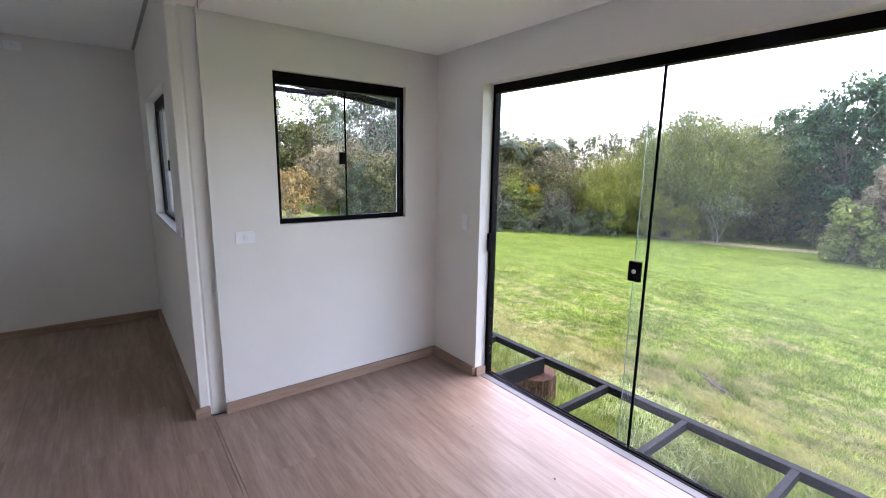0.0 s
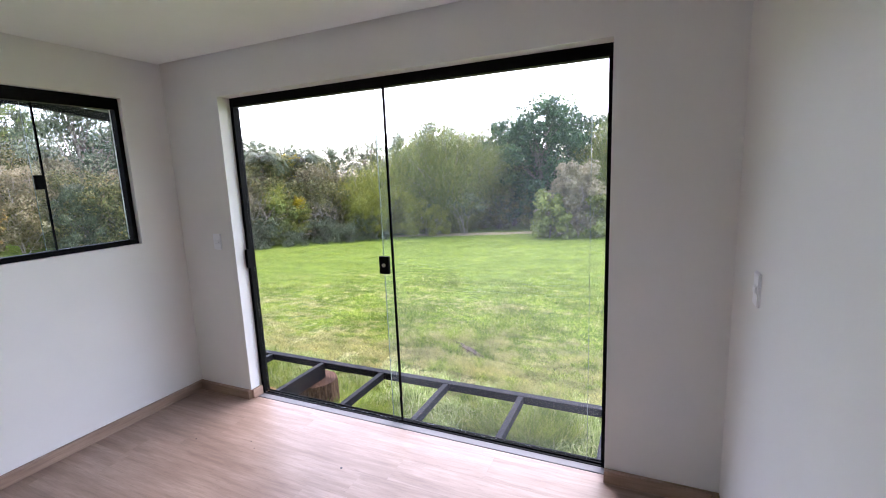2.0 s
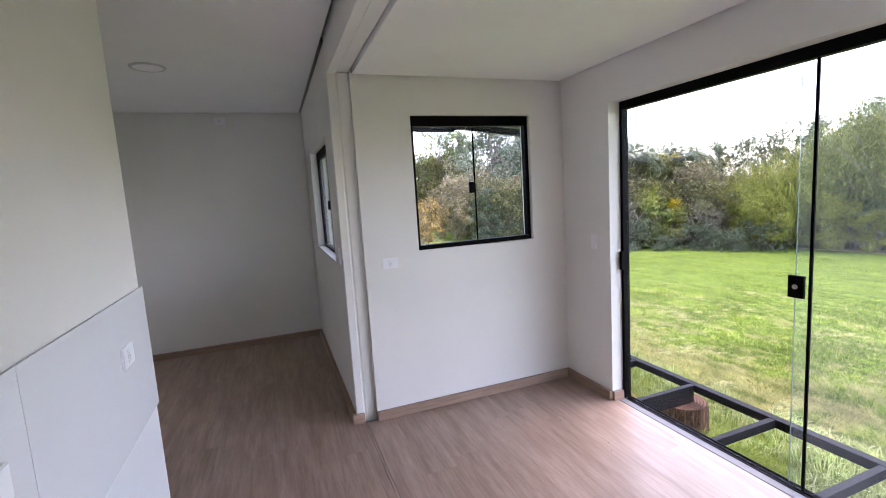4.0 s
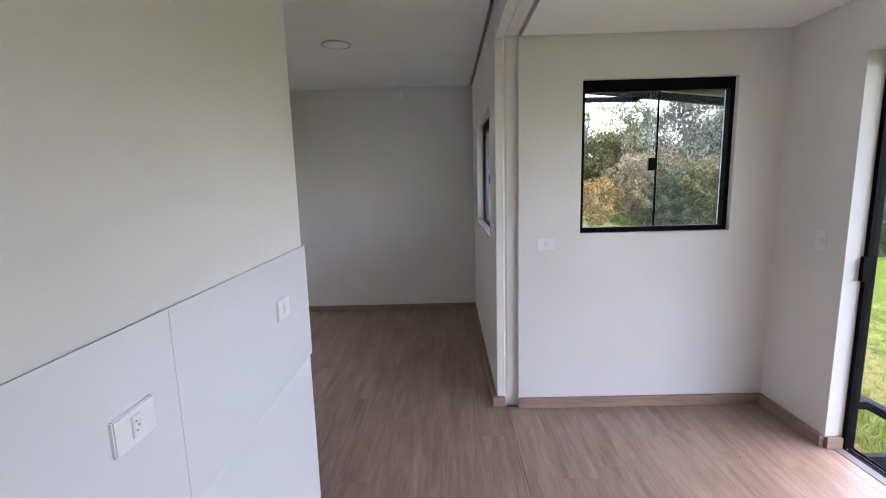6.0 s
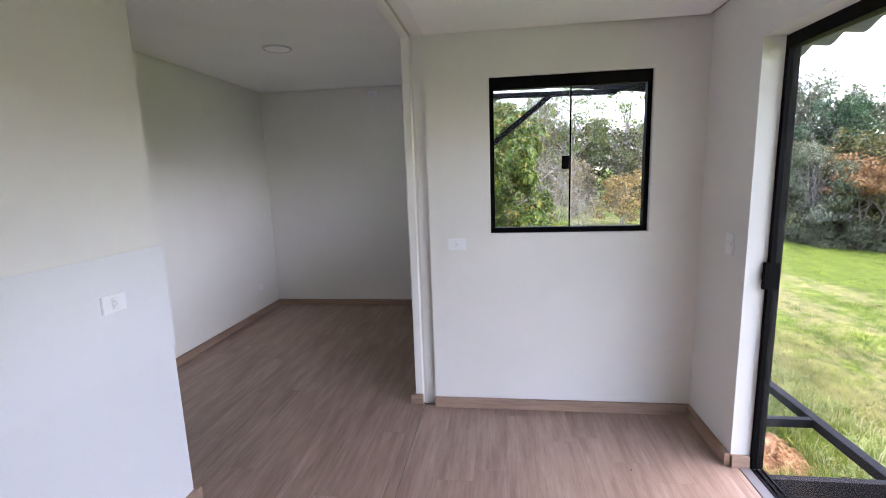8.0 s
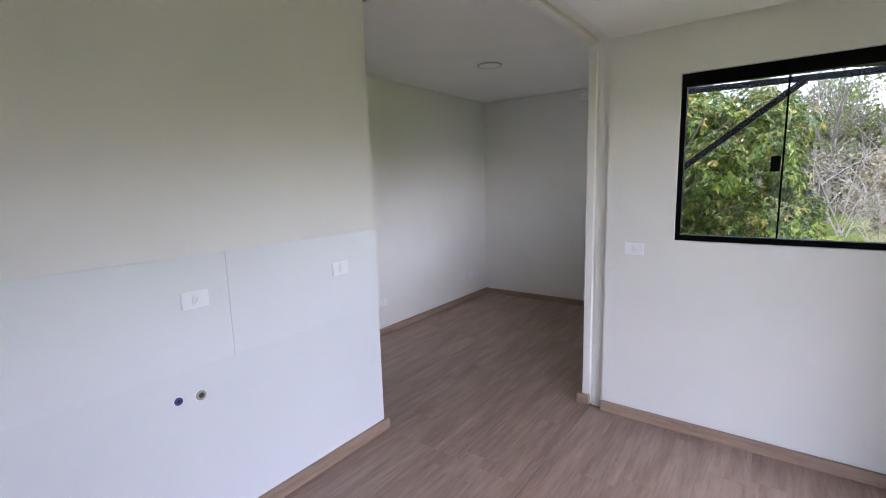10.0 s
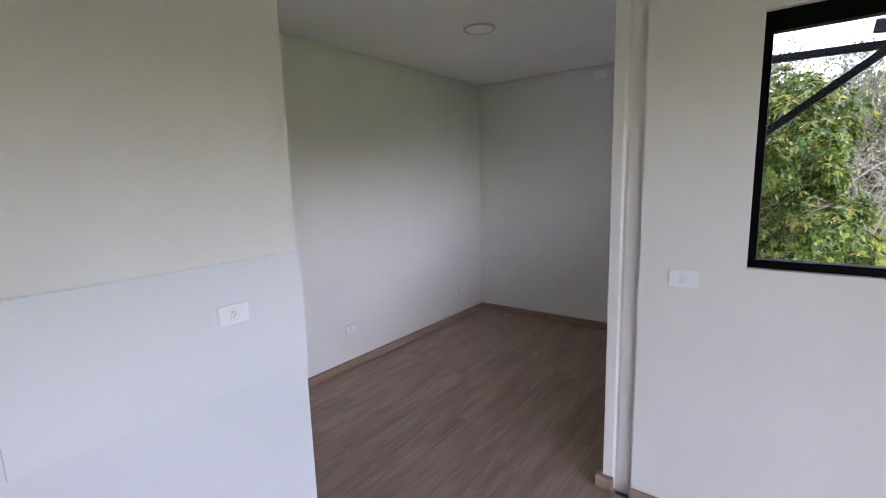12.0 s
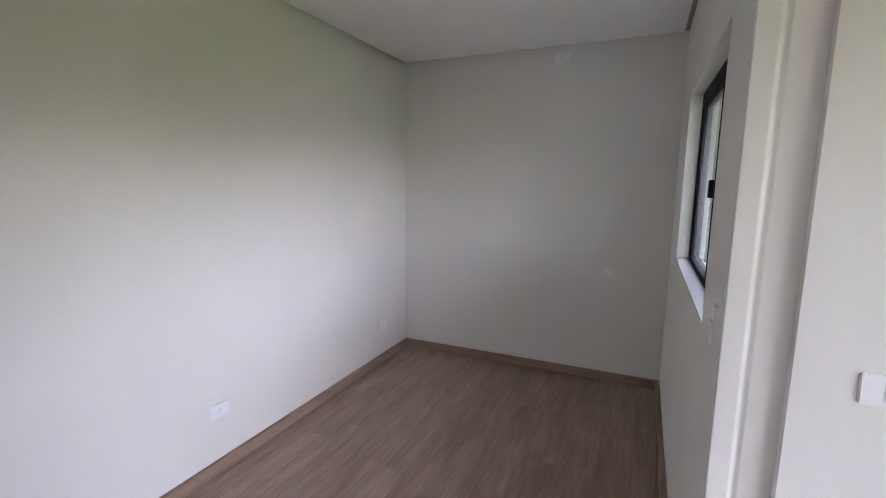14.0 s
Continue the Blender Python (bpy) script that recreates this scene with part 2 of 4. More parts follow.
def grooved_post(outline, z0, z1):
    """A plan outline drawn up from z0 to z1."""
    bm = bmesh.new()
    low, top = ([bm.verts.new((x, y, z)) for x, y in outline] for z in (z0, z1))
    for i in range(len(outline)):
        k = (i + 1) % len(outline)
        bm.faces.new((low[i], low[k], top[k], top[i]))
    bm.faces.new(low[::-1])
    bm.faces.new(top)
    return bm


groove = [(0.441 + 0.028 * u / 14, 3.0855 + 0.0045 * (1 - math.cos(math.pi * min(1.0, u / 7))) - 0.0025 * (1 - math.cos(math.pi * max(0.0, u / 7 - 1)))) for u in range(15)]
structure("post", grooved_post([(0.393, 3.0995), (0.393, 3.089), (0.394, 3.0865), (0.3965, 3.0855)] + groove + [(0.5428, 3.0895), (0.5428, 3.0995)], 0.0, 2.54), STEEL_WHITE, "white painted steel post with a soft groove", "post")
structure("floor_joint", boxes((0.444, 0.458, Y_S, 3.09, -0.013, 0.003), bevel=0.001), SKIRT_Y, "narrow joint strip between the two floors", "trim")
structure("floor_gap", boxes((0.4583, 0.4635, Y_S, 3.09, -0.013, -0.0015)), STRIP_GREY, "dark joint beside the floor strip", "trim")
# grey paints in the shade of the recess round the ceilings
GAP_SHADE = painted("gap_painted_shade", (0.34, 0.33, 0.31), 0.6)
G = 0.034


def shadow_gap(x0, x1, y0, y1, z, label):
    structure("trim", boxes((x0, x1, y0, y1, z + 0.015, z + 0.05)), GAP_SHADE, label, "trim")


for x0, x1, y0, y1 in ((0.556, X_E, Y_N - G, Y_N), (0.556, X_E, Y_S, Y_S + G), (X_E - G, X_E, Y_S + G, Y_N - G)):
    shadow_gap(x0, x1, y0, y1, H1, "shadow-gap profile round the front ceiling, recess shade painted in grey")
for x0, x1, y0, y1 in ((X_W, X_P, Y_N2 - G, Y_N2), (X_W, X_W + G, Y_K + G, Y_N2 - G), (X_P - G + 0.004, X_P, 3.1, Y_N2 - G), (X_K, X_K + G, Y_S, Y_K + G), (X_W, X_K, Y_K, Y_K + G)):
    shadow_gap(x0, x1, y0, y1, H2, "shadow-gap profile round the back ceiling, recess shade painted in grey")


def skirting(x0, x1, y0, y1, along):
    """A 7 cm oak skirting with an eased top edge."""
    bm = bmesh.new()
    box(bm, x0, x1, y0, y1, 0.0005, 0.07)
    bmesh.ops.bevel(bm, geom=[e for e in bm.edges if all(v.co.z > 0.06 for v in e.verts)], offset=0.004, segments=2, affect="EDGES")
    structure("baseboard", bm, SKIRT_X if along == "x" else SKIRT_Y, "oak laminate baseboard along the wall", "baseboard")


D = 0.03
skirting(0.543, X_E, Y_N - D, Y_N, "x")
skirting(X_E - D, X_E, DOOR[1], Y_N - D, "y")
skirting(X_E, X_E + 0.09, DOOR[1] - D * 0.8, DOOR[1], "x")
skirting(X_E - D, X_E, Y_S + D, DOOR[0], "y")
skirting(X_P, X_E, Y_S, Y_S + D, "x")
skirting(X_K, X_P, Y_S, Y_S + D, "x")
skirting(X_P - D, X_P, 3.086, Y_N2 - D, "y")
skirting(X_P - D, 0.449, 3.056, 3.086, "x")
skirting(X_W, X_P, Y_N2 - D, Y_N2, "x")
skirting(X_W, X_W + D, Y_K + D, Y_N2 - D, "y")
skirting(X_W, X_K + D, Y_K, Y_K + D, "x")
skirting(X_K, X_K + D, Y_S + D, Y_K, "y")


# ---- glass door and windows ----
def glass_door():
    d = empty("door_1", pose(2.38, 1.22, 0), label="wide two-panel sliding glass door with black aluminium frame, closed", category="glass door", kind="structure")
    inv = d.matrix_world.inverted()
    x, y0, y1, zt = 2.366, DOOR[0], DOOR[1], DOOR[3]
    rows = {
        "frame_head": [(x, x + 0.055, y0, y1, zt - 0.06, zt)],
        "frame_jamb": [(x, x + 0.055, y1 - 0.026, y1, 0.0, zt - 0.06)],
        "frame_jamb ": [(x, x + 0.055, y0, y0 + 0.026, 0.0, zt - 0.06)],
        "bottom_track": [(x - 0.006, x + 0.004, y0, y1, -0.012, 0.006), (x + 0.02, x + 0.026, y0 + 0.026, y1 - 0.026, -0.012, 0.008), (x + 0.048, x + 0.055, y0 + 0.026, y1 - 0.026, -0.012, 0.008), (x + 0.004, x + 0.055, y0 + 0.026, y1 - 0.026, -0.012, -0.002)],
        "meeting_seal": [(x + 0.011, x + 0.022, 1.238, 1.252, 0.01, zt - 0.06)],
    }
    obs = [part(k.strip(), boxes(*v, bevel=0.0015), ALU, d, "black aluminium") for k, v in rows.items()]
    obs.append(part("sill_strip", boxes((2.306, x - 0.006, y0, y1, -0.012, 0.0015)), STRIP_GREY, d, "pale strip along the door track"))
    obs.append(part("floor_edge", boxes((X_E, 2.3, y0, y1, -0.012, -0.0003)), WOOD, d, "laminate strip at the threshold"))
    obs.append(part("seal_joint", boxes((2.3, 2.306, y0, y1, -0.012, -0.002)), HOLE, d, "dark joint along the threshold"))
    p1 = part("glass_panel", boxes((x + 0.012, x + 0.020, 1.252, y1 - 0.02, 0.009, zt - 0.055)), GLASS, d, "clear fixed glass panel")
    p2 = part("glass_panel", boxes((x + 0.034, x + 0.042, y0 + 0.02, 1.325, 0.009, zt - 0.055)), GLASS_DUST_HAZE, d, "slightly dusty sliding glass panel")
    for p in (p1, p2):
        p.visible_shadow = False
    e = part("glass_edge", boxes((x + 0.034, x + 0.042, 1.3252, 1.3266, 0.01, zt - 0.06)), GLASS_EDGE, d, "pale polished glass edge")
    e2 = part("glass_edge", boxes((x + 0.022, x + 0.0335, 0.0440, 0.0456, 0.01, zt - 0.06)), GLASS_EDGE, d, "pale polished glass edge")
    lock = part("lock", boxes((x - 0.012, x + 0.011, 1.262, 1.335, 1.03, 1.145), bevel=0.006, segments=3), ALU, d, "square black patch lock")
    bm = bmesh.new()
    disc(bm, 0.012, 0, 0.004, 20, Matrix.Translation((x - 0.016, 1.298, 1.088)) @ pose(0, 0, 0, 0, 90, 0))
    knob = part("lock_cylinder", bm, PIPE_GREY, d, "small metal lock cylinder")
    keep = part("strike_plate", boxes((x - 0.022, x - 0.001, y1 - 0.03, y1 - 0.006, 1.01, 1.15), (x - 0.028, x - 0.022, y1 - 0.026, y1 - 0.012, 1.06, 1.1), bevel=0.003), ALU, d, "black strike plate on the jamb")
    for o in obs + [p1, p2, e, e2, lock, knob, keep]:
        o.matrix_parent_inverse = inv


glass_door()


def sliding_window(name, m, w, h, head, label, glass):
    """Local x along the wall, y out of the room, z up from the sill; the frame stands at y 0..0.05."""
    e = empty(name, m, label=label, category="window", kind="structure")
    s = 0.028
    part("frame_head", boxes((0, w, 0, 0.055, h - head, h), bevel=0.002), ALU, e, "deep black aluminium head rail")
    part("frame_sill", boxes((0, w, 0, 0.055, 0, 0.034), bevel=0.002), ALU, e, "black aluminium sill rail")
    for a in (0, w - s):
        part("frame_jamb", boxes((a, a + s, 0, 0.055, 0.034, h - head), bevel=0.002), ALU, e, "black aluminium jamb")
    mid = w * 0.512
    for a, b, y, g in ((mid - 0.042, w - s, 0.034, glass[1]), (s, mid, 0.014, glass[0])):
        p = part("pane", boxes((a, b, y, y + 0.007, 0.034, h - head)), g, e, "glass pane")
        p.visible_shadow = False
    part("glass_edge", boxes((mid - 0.0439, mid - 0.0425, 0.034, 0.041, 0.036, h - head - 0.002)), GLASS_EDGE, e, "pale polished glass edge")
    part("meeting_seal", boxes((mid - 0.002, mid + 0.007, 0.012, 0.023, 0.035, h - head - 0.001)), ALU, e, "thin black seal")
    part("latch", boxes((mid - 0.052, mid - 0.006, -0.006, 0.0135, h * 0.41, h * 0.41 + 0.085), bevel=0.004), ALU, e, "small black square latch")
    return e


# right pane's veil stands in for a whitish reflection
sliding_window("window_1", pose(WIN1[0], Y_N + 0.036, WIN1[2]), WIN1[1] - WIN1[0], WIN1[3] - WIN1[2], 0.075, "square black sliding window with two glass panes, closed", (GLASS, GLASS_DUST_HAZE))
sliding_window("window_2", pose(X_P + 0.066, WIN2[1], WIN2[2], 0, 0, -90), WIN2[1] - WIN2[0], WIN2[3] - WIN2[2], 0.075, "black sliding window set deep in its reveal, closed", (GLASS_PALE, GLASS_PALE))
structure("window_stool", boxes((X_P - 0.004, X_P + 0.065, WIN2[0] + 0.001, WIN2[1] - 0.001, WIN2[2] + 0.0005, WIN2[2] + 0.012), bevel=0.003), TILE, "white stone window sill", "sill")


# ---- sockets, switches, lamps ----
def wall_plate(name, m, label, group, slots, w=0.118, h=0.075):
    """Local x along the plate's long side, z out of the wall. slots: kinds of the modules."""
    e = empty(name, m, label=label, category=name.split("_")[-1], group=group)
    bm = boxes((-w / 2, w / 2, -h / 2, h / 2, 0.0, 0.009))
    bmesh.ops.bevel(bm, geom=[g for g in bm.edges if any(v.co.z > 0.008 for v in g.verts)], offset=0.003, segments=2, affect="EDGES")
    part("cover_plate", bm, PLASTIC, e)
    for k, cx in slots:
        f = part("module", boxes((cx - 0.0125, cx + 0.0125, -0.022, 0.022, 0.009, 0.0115), bevel=0.0015), PLASTIC, e)
        part("module_gap", boxes((cx - 0.0138, cx + 0.0138, -0.0233, 0.0233, 0.0085, 0.0094)), GAP_GREY, e)
        if k == "socket":
            for dx, dy in ((-0.002, 0.0095), (0.003, 0.0), (-0.002, -0.0095)):
                b2 = bmesh.new()
                disc(b2, 0.0023, 0.0112, 0.012, 10, Matrix.Translation((cx + dx, dy, 0)))
                part("hole", b2, PIN, f)
            part("recess", boxes((cx - 0.009, cx - 0.0075, -0.017, 0.017, 0.0114, 0.0118), (cx + 0.0075, cx + 0.009, -0.012, 0.012, 0.0114, 0.0118)), GAP_GREY, f)
        else:
            part("rocker", boxes((cx - 0.0105, cx + 0.0105, -0.02, 0.02, 0.0115, 0.0145), bevel=0.0015), PLASTIC, f)
    return e


def facing(x, y, z, out, upright=False):
    """A plate at that point of a wall whose normal points along out ('+x' and so on)."""
    turn = {"-y": 0, "+x": 90, "-x": -90, "+y": 180}[out]
    return pose(x, y, z, 90, 0, turn) @ pose(0, 0, 0, 0, 0, 90 if upright else 0)


S1 = [("socket", 0.0)]
wall_plate("wall_socket", facing(0.729, Y_N, 1.176, "-y"), "white plastic wall socket beside the window", "sockets", S1)
wall_plate("wall_socket", facing(X_K + 0.0126, 1.683, 1.164, "+x"), "white plastic wall socket on the porcelain backsplash", "sockets", S1)
wall_plate("wall_socket", facing(X_K + 0.0126, 0.861, 1.165, "+x"), "white plastic wall socket on the porcelain backsplash", "sockets", S1)
wall_plate("wall_socket", facing(X_W, 3.395, 0.355, "+x"), "white plastic socket low on the back room wall", "sockets", S1)
wall_plate("wall_socket", facing(X_W, 5.132, 0.342, "+x"), "white plastic socket low on the back room wall", "sockets", S1)
wall_plate("wall_socket", facing(-0.495, Y_N2, 2.625, "-y"), "white plastic socket high under the ceiling", "sockets", S1)
wall_plate("wall_switch", facing(X_E, 2.672, 1.219, "-x", True), "white plastic light switch beside the glass door", "switches", [("rocker", 0.0)])
wall_plate("wall_switch", facing(1.798, Y_S, 1.208, "+y", True), "white plastic light switch on the side wall", "switches", [("rocker", 0.0)])
wall_plate("wall_switch", facing(X_P, 3.20, 1.245, "-x", True), "white plastic light switch in the back room", "switches", [("rocker", 0.0)])


def downlight(x, y, z):
    e = empty("ceiling_light", pose(x, y, z), label="round white flush ceiling light, switched off", category="ceiling light", group="ceiling lights")
    bm = bmesh.new()
    n, prof = 40, [(0.118, 0.0), (0.118, -0.004), (0.113, -0.009), (0.101, -0.0105), (0.099, -0.006)]
    rings = [[bm.verts.new((r * math.cos(2 * math.pi * i / n), r * math.sin(2 * math.pi * i / n), h)) for i in range(n)] for r, h in prof]
    for a, b in zip(rings, rings[1:]):
        for i in range(n):
            bm.faces.new((a[i], a[(i + 1) % n], b[(i + 1) % n], b[i]))
    smooth(part("rim", bm, RIM, e))
    bm = bmesh.new()
    disc(bm, 0.0995, -0.0075, -0.001, 40)
    part("diffuser", bm, DIFFUSER, e, "milky round diffuser")


downlight(-0.785, 3.79, H2)
downlight(1.48, 1.27, H1)

# ---- kitchen wall ----
splash = empty("backsplash", pose(X_K, 1.0, 1.11), label="glossy white porcelain backsplash of wide tiles on the kitchen wall", category="backsplash")
part("mortar_bed", boxes((0.0, 0.0102, Y_S - 1.0, 0.99, -0.247, 0.247)), GROUT_PALE, splash)
for a, b in ((0.017, 0.996), (-0.9775, 0.0148), (Y_S - 0.998, -0.9798)):
    part("tile", boxes((0.0102, 0.0125, a, b, -0.25, 0.25), bevel=0.0008), TILE, splash)
structure("wall_panel", boxes((X_K, X_K + 0.004, Y_S + D, Y_K, 0.07, 0.862)), LOWER, "white smoothed lower kitchen wall", "wall panel")


def fitting(y, z, mat, r, label):
    e = empty("pipe_fitting", pose(X_K + 0.004, y, z, 0, 90, 0), label=label, category="pipe fitting", group="water fittings")
    bm = bmesh.new()
    n, prof = 28, [(r * 1.25, 0.0), (r * 1.25, 0.006), (r * 0.98, 0.008), (r * 0.72, 0.0075), (r * 0.68, 0.002)]
    rings = [[bm.verts.new((q * math.cos(2 * math.pi * i / n), q * math.sin(2 * math.pi * i / n), h)) for i in range(n)] for q, h in prof]
    for a, b in zip(rings, rings[1:]):
        for i in range(n):
            bm.faces.new((a[i], a[(i + 1) % n], b[(i + 1) % n], b[i]))
    smooth(part("collar", bm, mat, e))
    bm = bmesh.new()
    disc(bm, r * 0.69, 0.0005, 0.0025, 28)
    part("bore", bm, HOLE, e, "dark open bore")
    bm = bmesh.new()
    disc(bm, r * 1.5, -0.001, 0.0012, 28)
    part("plaster_ring", bm, PLASTIC, e, "pale ring of filler")


fitting(0.75, 0.732, PIPE_BLUE, 0.014, "blue threaded water outlet in the kitchen wall")
fitting(0.846, 0.722, PIPE_GREY, 0.0185, "grey metal water outlet in the kitchen wall")


# ---- crumbs on the floor ----
def crumb(x, y, s, seed):
    rng = random.Random(seed)
    bm = bmesh.new()
    bmesh.ops.create_icosphere(bm, subdivisions=1, radius=s)
    for v in bm.verts:
        v.co = Vector((v.co.x * rng.uniform(0.6, 1.4), v.co.y * rng.uniform(0.6, 1.4), max(-s * 0.5, v.co.z * rng.uniform(0.4, 0.8))))
    ob = part("crumb", bm, HOLE)
    ob.location = (x, y, s * 0.5)
    tagged(ob, "small dark crumb of debris on the floor", "debris", "crumbs")


for i, (x, y, s) in enumerate(((1.822, 1.333, 0.007), (1.83, 2.05, 0.005), (1.72, 2.42, 0.005), (1.78, 1.97, 0.004))):
    crumb(x, y, s, i)


# ---- ground ----
def ground_z(x, y):
    d = math.hypot(x - 1, y - 1.5)
    z = -0.55 - 0.04 * min(max(0.0, d - 4), 22) * (-0.5 + 1.5 * min(1.0, max(0.0, (math.degrees(math.atan2(x - 1, y - 1.5)) - 18) / 20)))
    return z + 0.02 * noise.noise((x * 0.5, y * 0.5, 0)) + 0.1 * noise.noise((x * 0.06, y * 0.06, 3))


def straw_patches(t):
    """Where the mown grass lies dry: long streaks across the meadow, broken up by smaller patches."""
    rows = place(t, (1.0, 0.2, 1), -25)
    streaks = noise_of(t, rows, 1.1, 6, 0.65)
    small = noise_of(t, place(t), 4.5, 5, 0.7)
    cut = t.nodes.new("ShaderNodeSeparateXYZ")
    t.links.new(place(t, (0.1, 0.1, 0.1)), cut.inputs[0])
    worn = ramp(t, cut.outputs["X"], [(0.31, (0.4, 0.4, 0.4)), (0.4, (0.56, 0.56, 0.56)), (0.6, (0.55, 0.55, 0.55)), (0.95, (0.43, 0.43, 0.43))])
    shift = t.nodes.new("ShaderNodeMath")
    t.links.new(mix(t, 0.55, streaks, small), shift.inputs[0])
    t.links.new(worn, shift.inputs[1])
    half = t.nodes.new("ShaderNodeMath")
    half.operation = "MULTIPLY"
    t.links.new(shift.outputs[0], half.inputs[0])
    half.inputs[1].default_value = 0.5
    return ramp(t, half.outputs[0], [(0.508, (0.02, 0.02, 0.02)), (0.55, (0.68, 0.68, 0.68))])


def mown_rows(t):
    """Light and dark lines that the mower left, broken into tufts."""
    lines = noise_of(t, place(t, (1.0, 0.16, 1), -25), 5.0, 5, 0.7)
    tufts = noise_of(t, place(t, (1.0, 0.5, 1), -25), 9.0, 4, 0.7)
    return ramp(t, mix(t, 0.5, lines, tufts), [(0.38, (0.46, 0.54, 0.44)), (0.5, (0.96, 0.98, 0.9)), (0.62, (1.34, 1.26, 1.2))])


def ground_material():
    m, t, b = base_material("mown_meadow", 0.9)
    b.inputs["Specular IOR Level"].default_value = 0.1
    v = place(t, (1, 1, 1), 0)
    fine = mix(t, 0.5, noise_of(t, v, 9, 5, 0.75), noise_of(t, v, 38, 4, 0.7))
    green = ramp(t, fine, [(0.38, (0.035, 0.056, 0.004)), (0.5, (0.1, 0.15, 0.016)), (0.6, (0.195, 0.245, 0.034))])
    straw = ramp(t, fine, [(0.4, (0.07, 0.062, 0.022)), (0.58, (0.37, 0.315, 0.15))])
    fac = straw_patches(t)
    green = mix(t, 1.0, green, mown_rows(t), "MULTIPLY")
    t.links.new(mix(t, fac, green, straw), b.inputs["Base Color"])
    bump(t, b, fine, 0.9, 0.08)
    return m


GROUND = ground_material()


def ground():
    vs, fs = [], []
    radii = [0.0] + [0.8 * 1.075 ** i - 0.3 for i in range(1, 116)]
    n = 96
    for r in radii:
        for i in range(n):
            a = 2 * math.pi * i / n
            x, y = 3 + r * math.sin(a), 2 + r * math.cos(a)
            vs.append((x, y, ground_z(x, y)))
    for k in range(len(radii) - 1):
        for i in range(n):
            j = (i + 1) % n
            fs.append((k * n + i, (k + 1) * n + i, (k + 1) * n + j, k * n + j))
    me = bpy.data.meshes.new("ground")
    me.from_pydata(vs, [], fs)
    me.materials.append(GROUND)
    ob = smooth(new("ground", me))
    tagged(ob, "green mown meadow with straw-coloured streaks of cut grass", "ground", kind="structure")


ground()


# ---- leaves and limbs ----
def leaf_material(name, stops, through_light=0.35, rough=0.5):
    m, t, b = base_material(name, rough)
    g = t.nodes.new("ShaderNodeNewGeometry")
    b.inputs["Specular IOR Level"].default_value = 0.22
    col = ramp(t, g.outputs["Random Per Island"], stops)
    big = noise_of(t, place(t, (1, 1, 1), 0, "Object"), 1.3, 2)
    hsv = t.nodes.new("ShaderNodeHueSaturation")
    mr = node(t, "ShaderNodeMapRange")
    t.links.new(big, mr.inputs["Value"])
    mr.inputs["From Min"].default_value, mr.inputs["From Max"].default_value = 0.3, 0.7
    mr.inputs["To Min"].default_value, mr.inputs["To Max"].default_value = 0.54, 1.22
    t.links.new(mr.outputs[0], hsv.inputs["Value"])
    t.links.new(col, hsv.inputs["Color"])
    t.links.new(hsv.outputs[0], b.inputs["Base Color"])
    tr = t.nodes.new("ShaderNodeBsdfTranslucent")
    t.links.new(hsv.outputs[0], tr.inputs["Color"])
    sh = t.nodes.new("ShaderNodeMixShader")
    sh.inputs[0].default_value = through_light
    t.links.new(b.outputs[0], sh.inputs[1])
    t.links.new(tr.outputs[0], sh.inputs[2])
    t.links.new(sh.outputs[0], t.nodes["Material Output"].inputs["Surface"])
    return m


def bark_material(name, dark, light):
    m, t, b = base_material(name, 0.85)
    v = place(t, (1, 1, 0.25))
    n = noise_of(t, v, 14, 5, 0.65)
    t.links.new(ramp(t, n, [(0.3, dark), (0.7, light)]), b.inputs["Base Color"])
    bump(t, b, n, 0.6, 0.02)
    return m


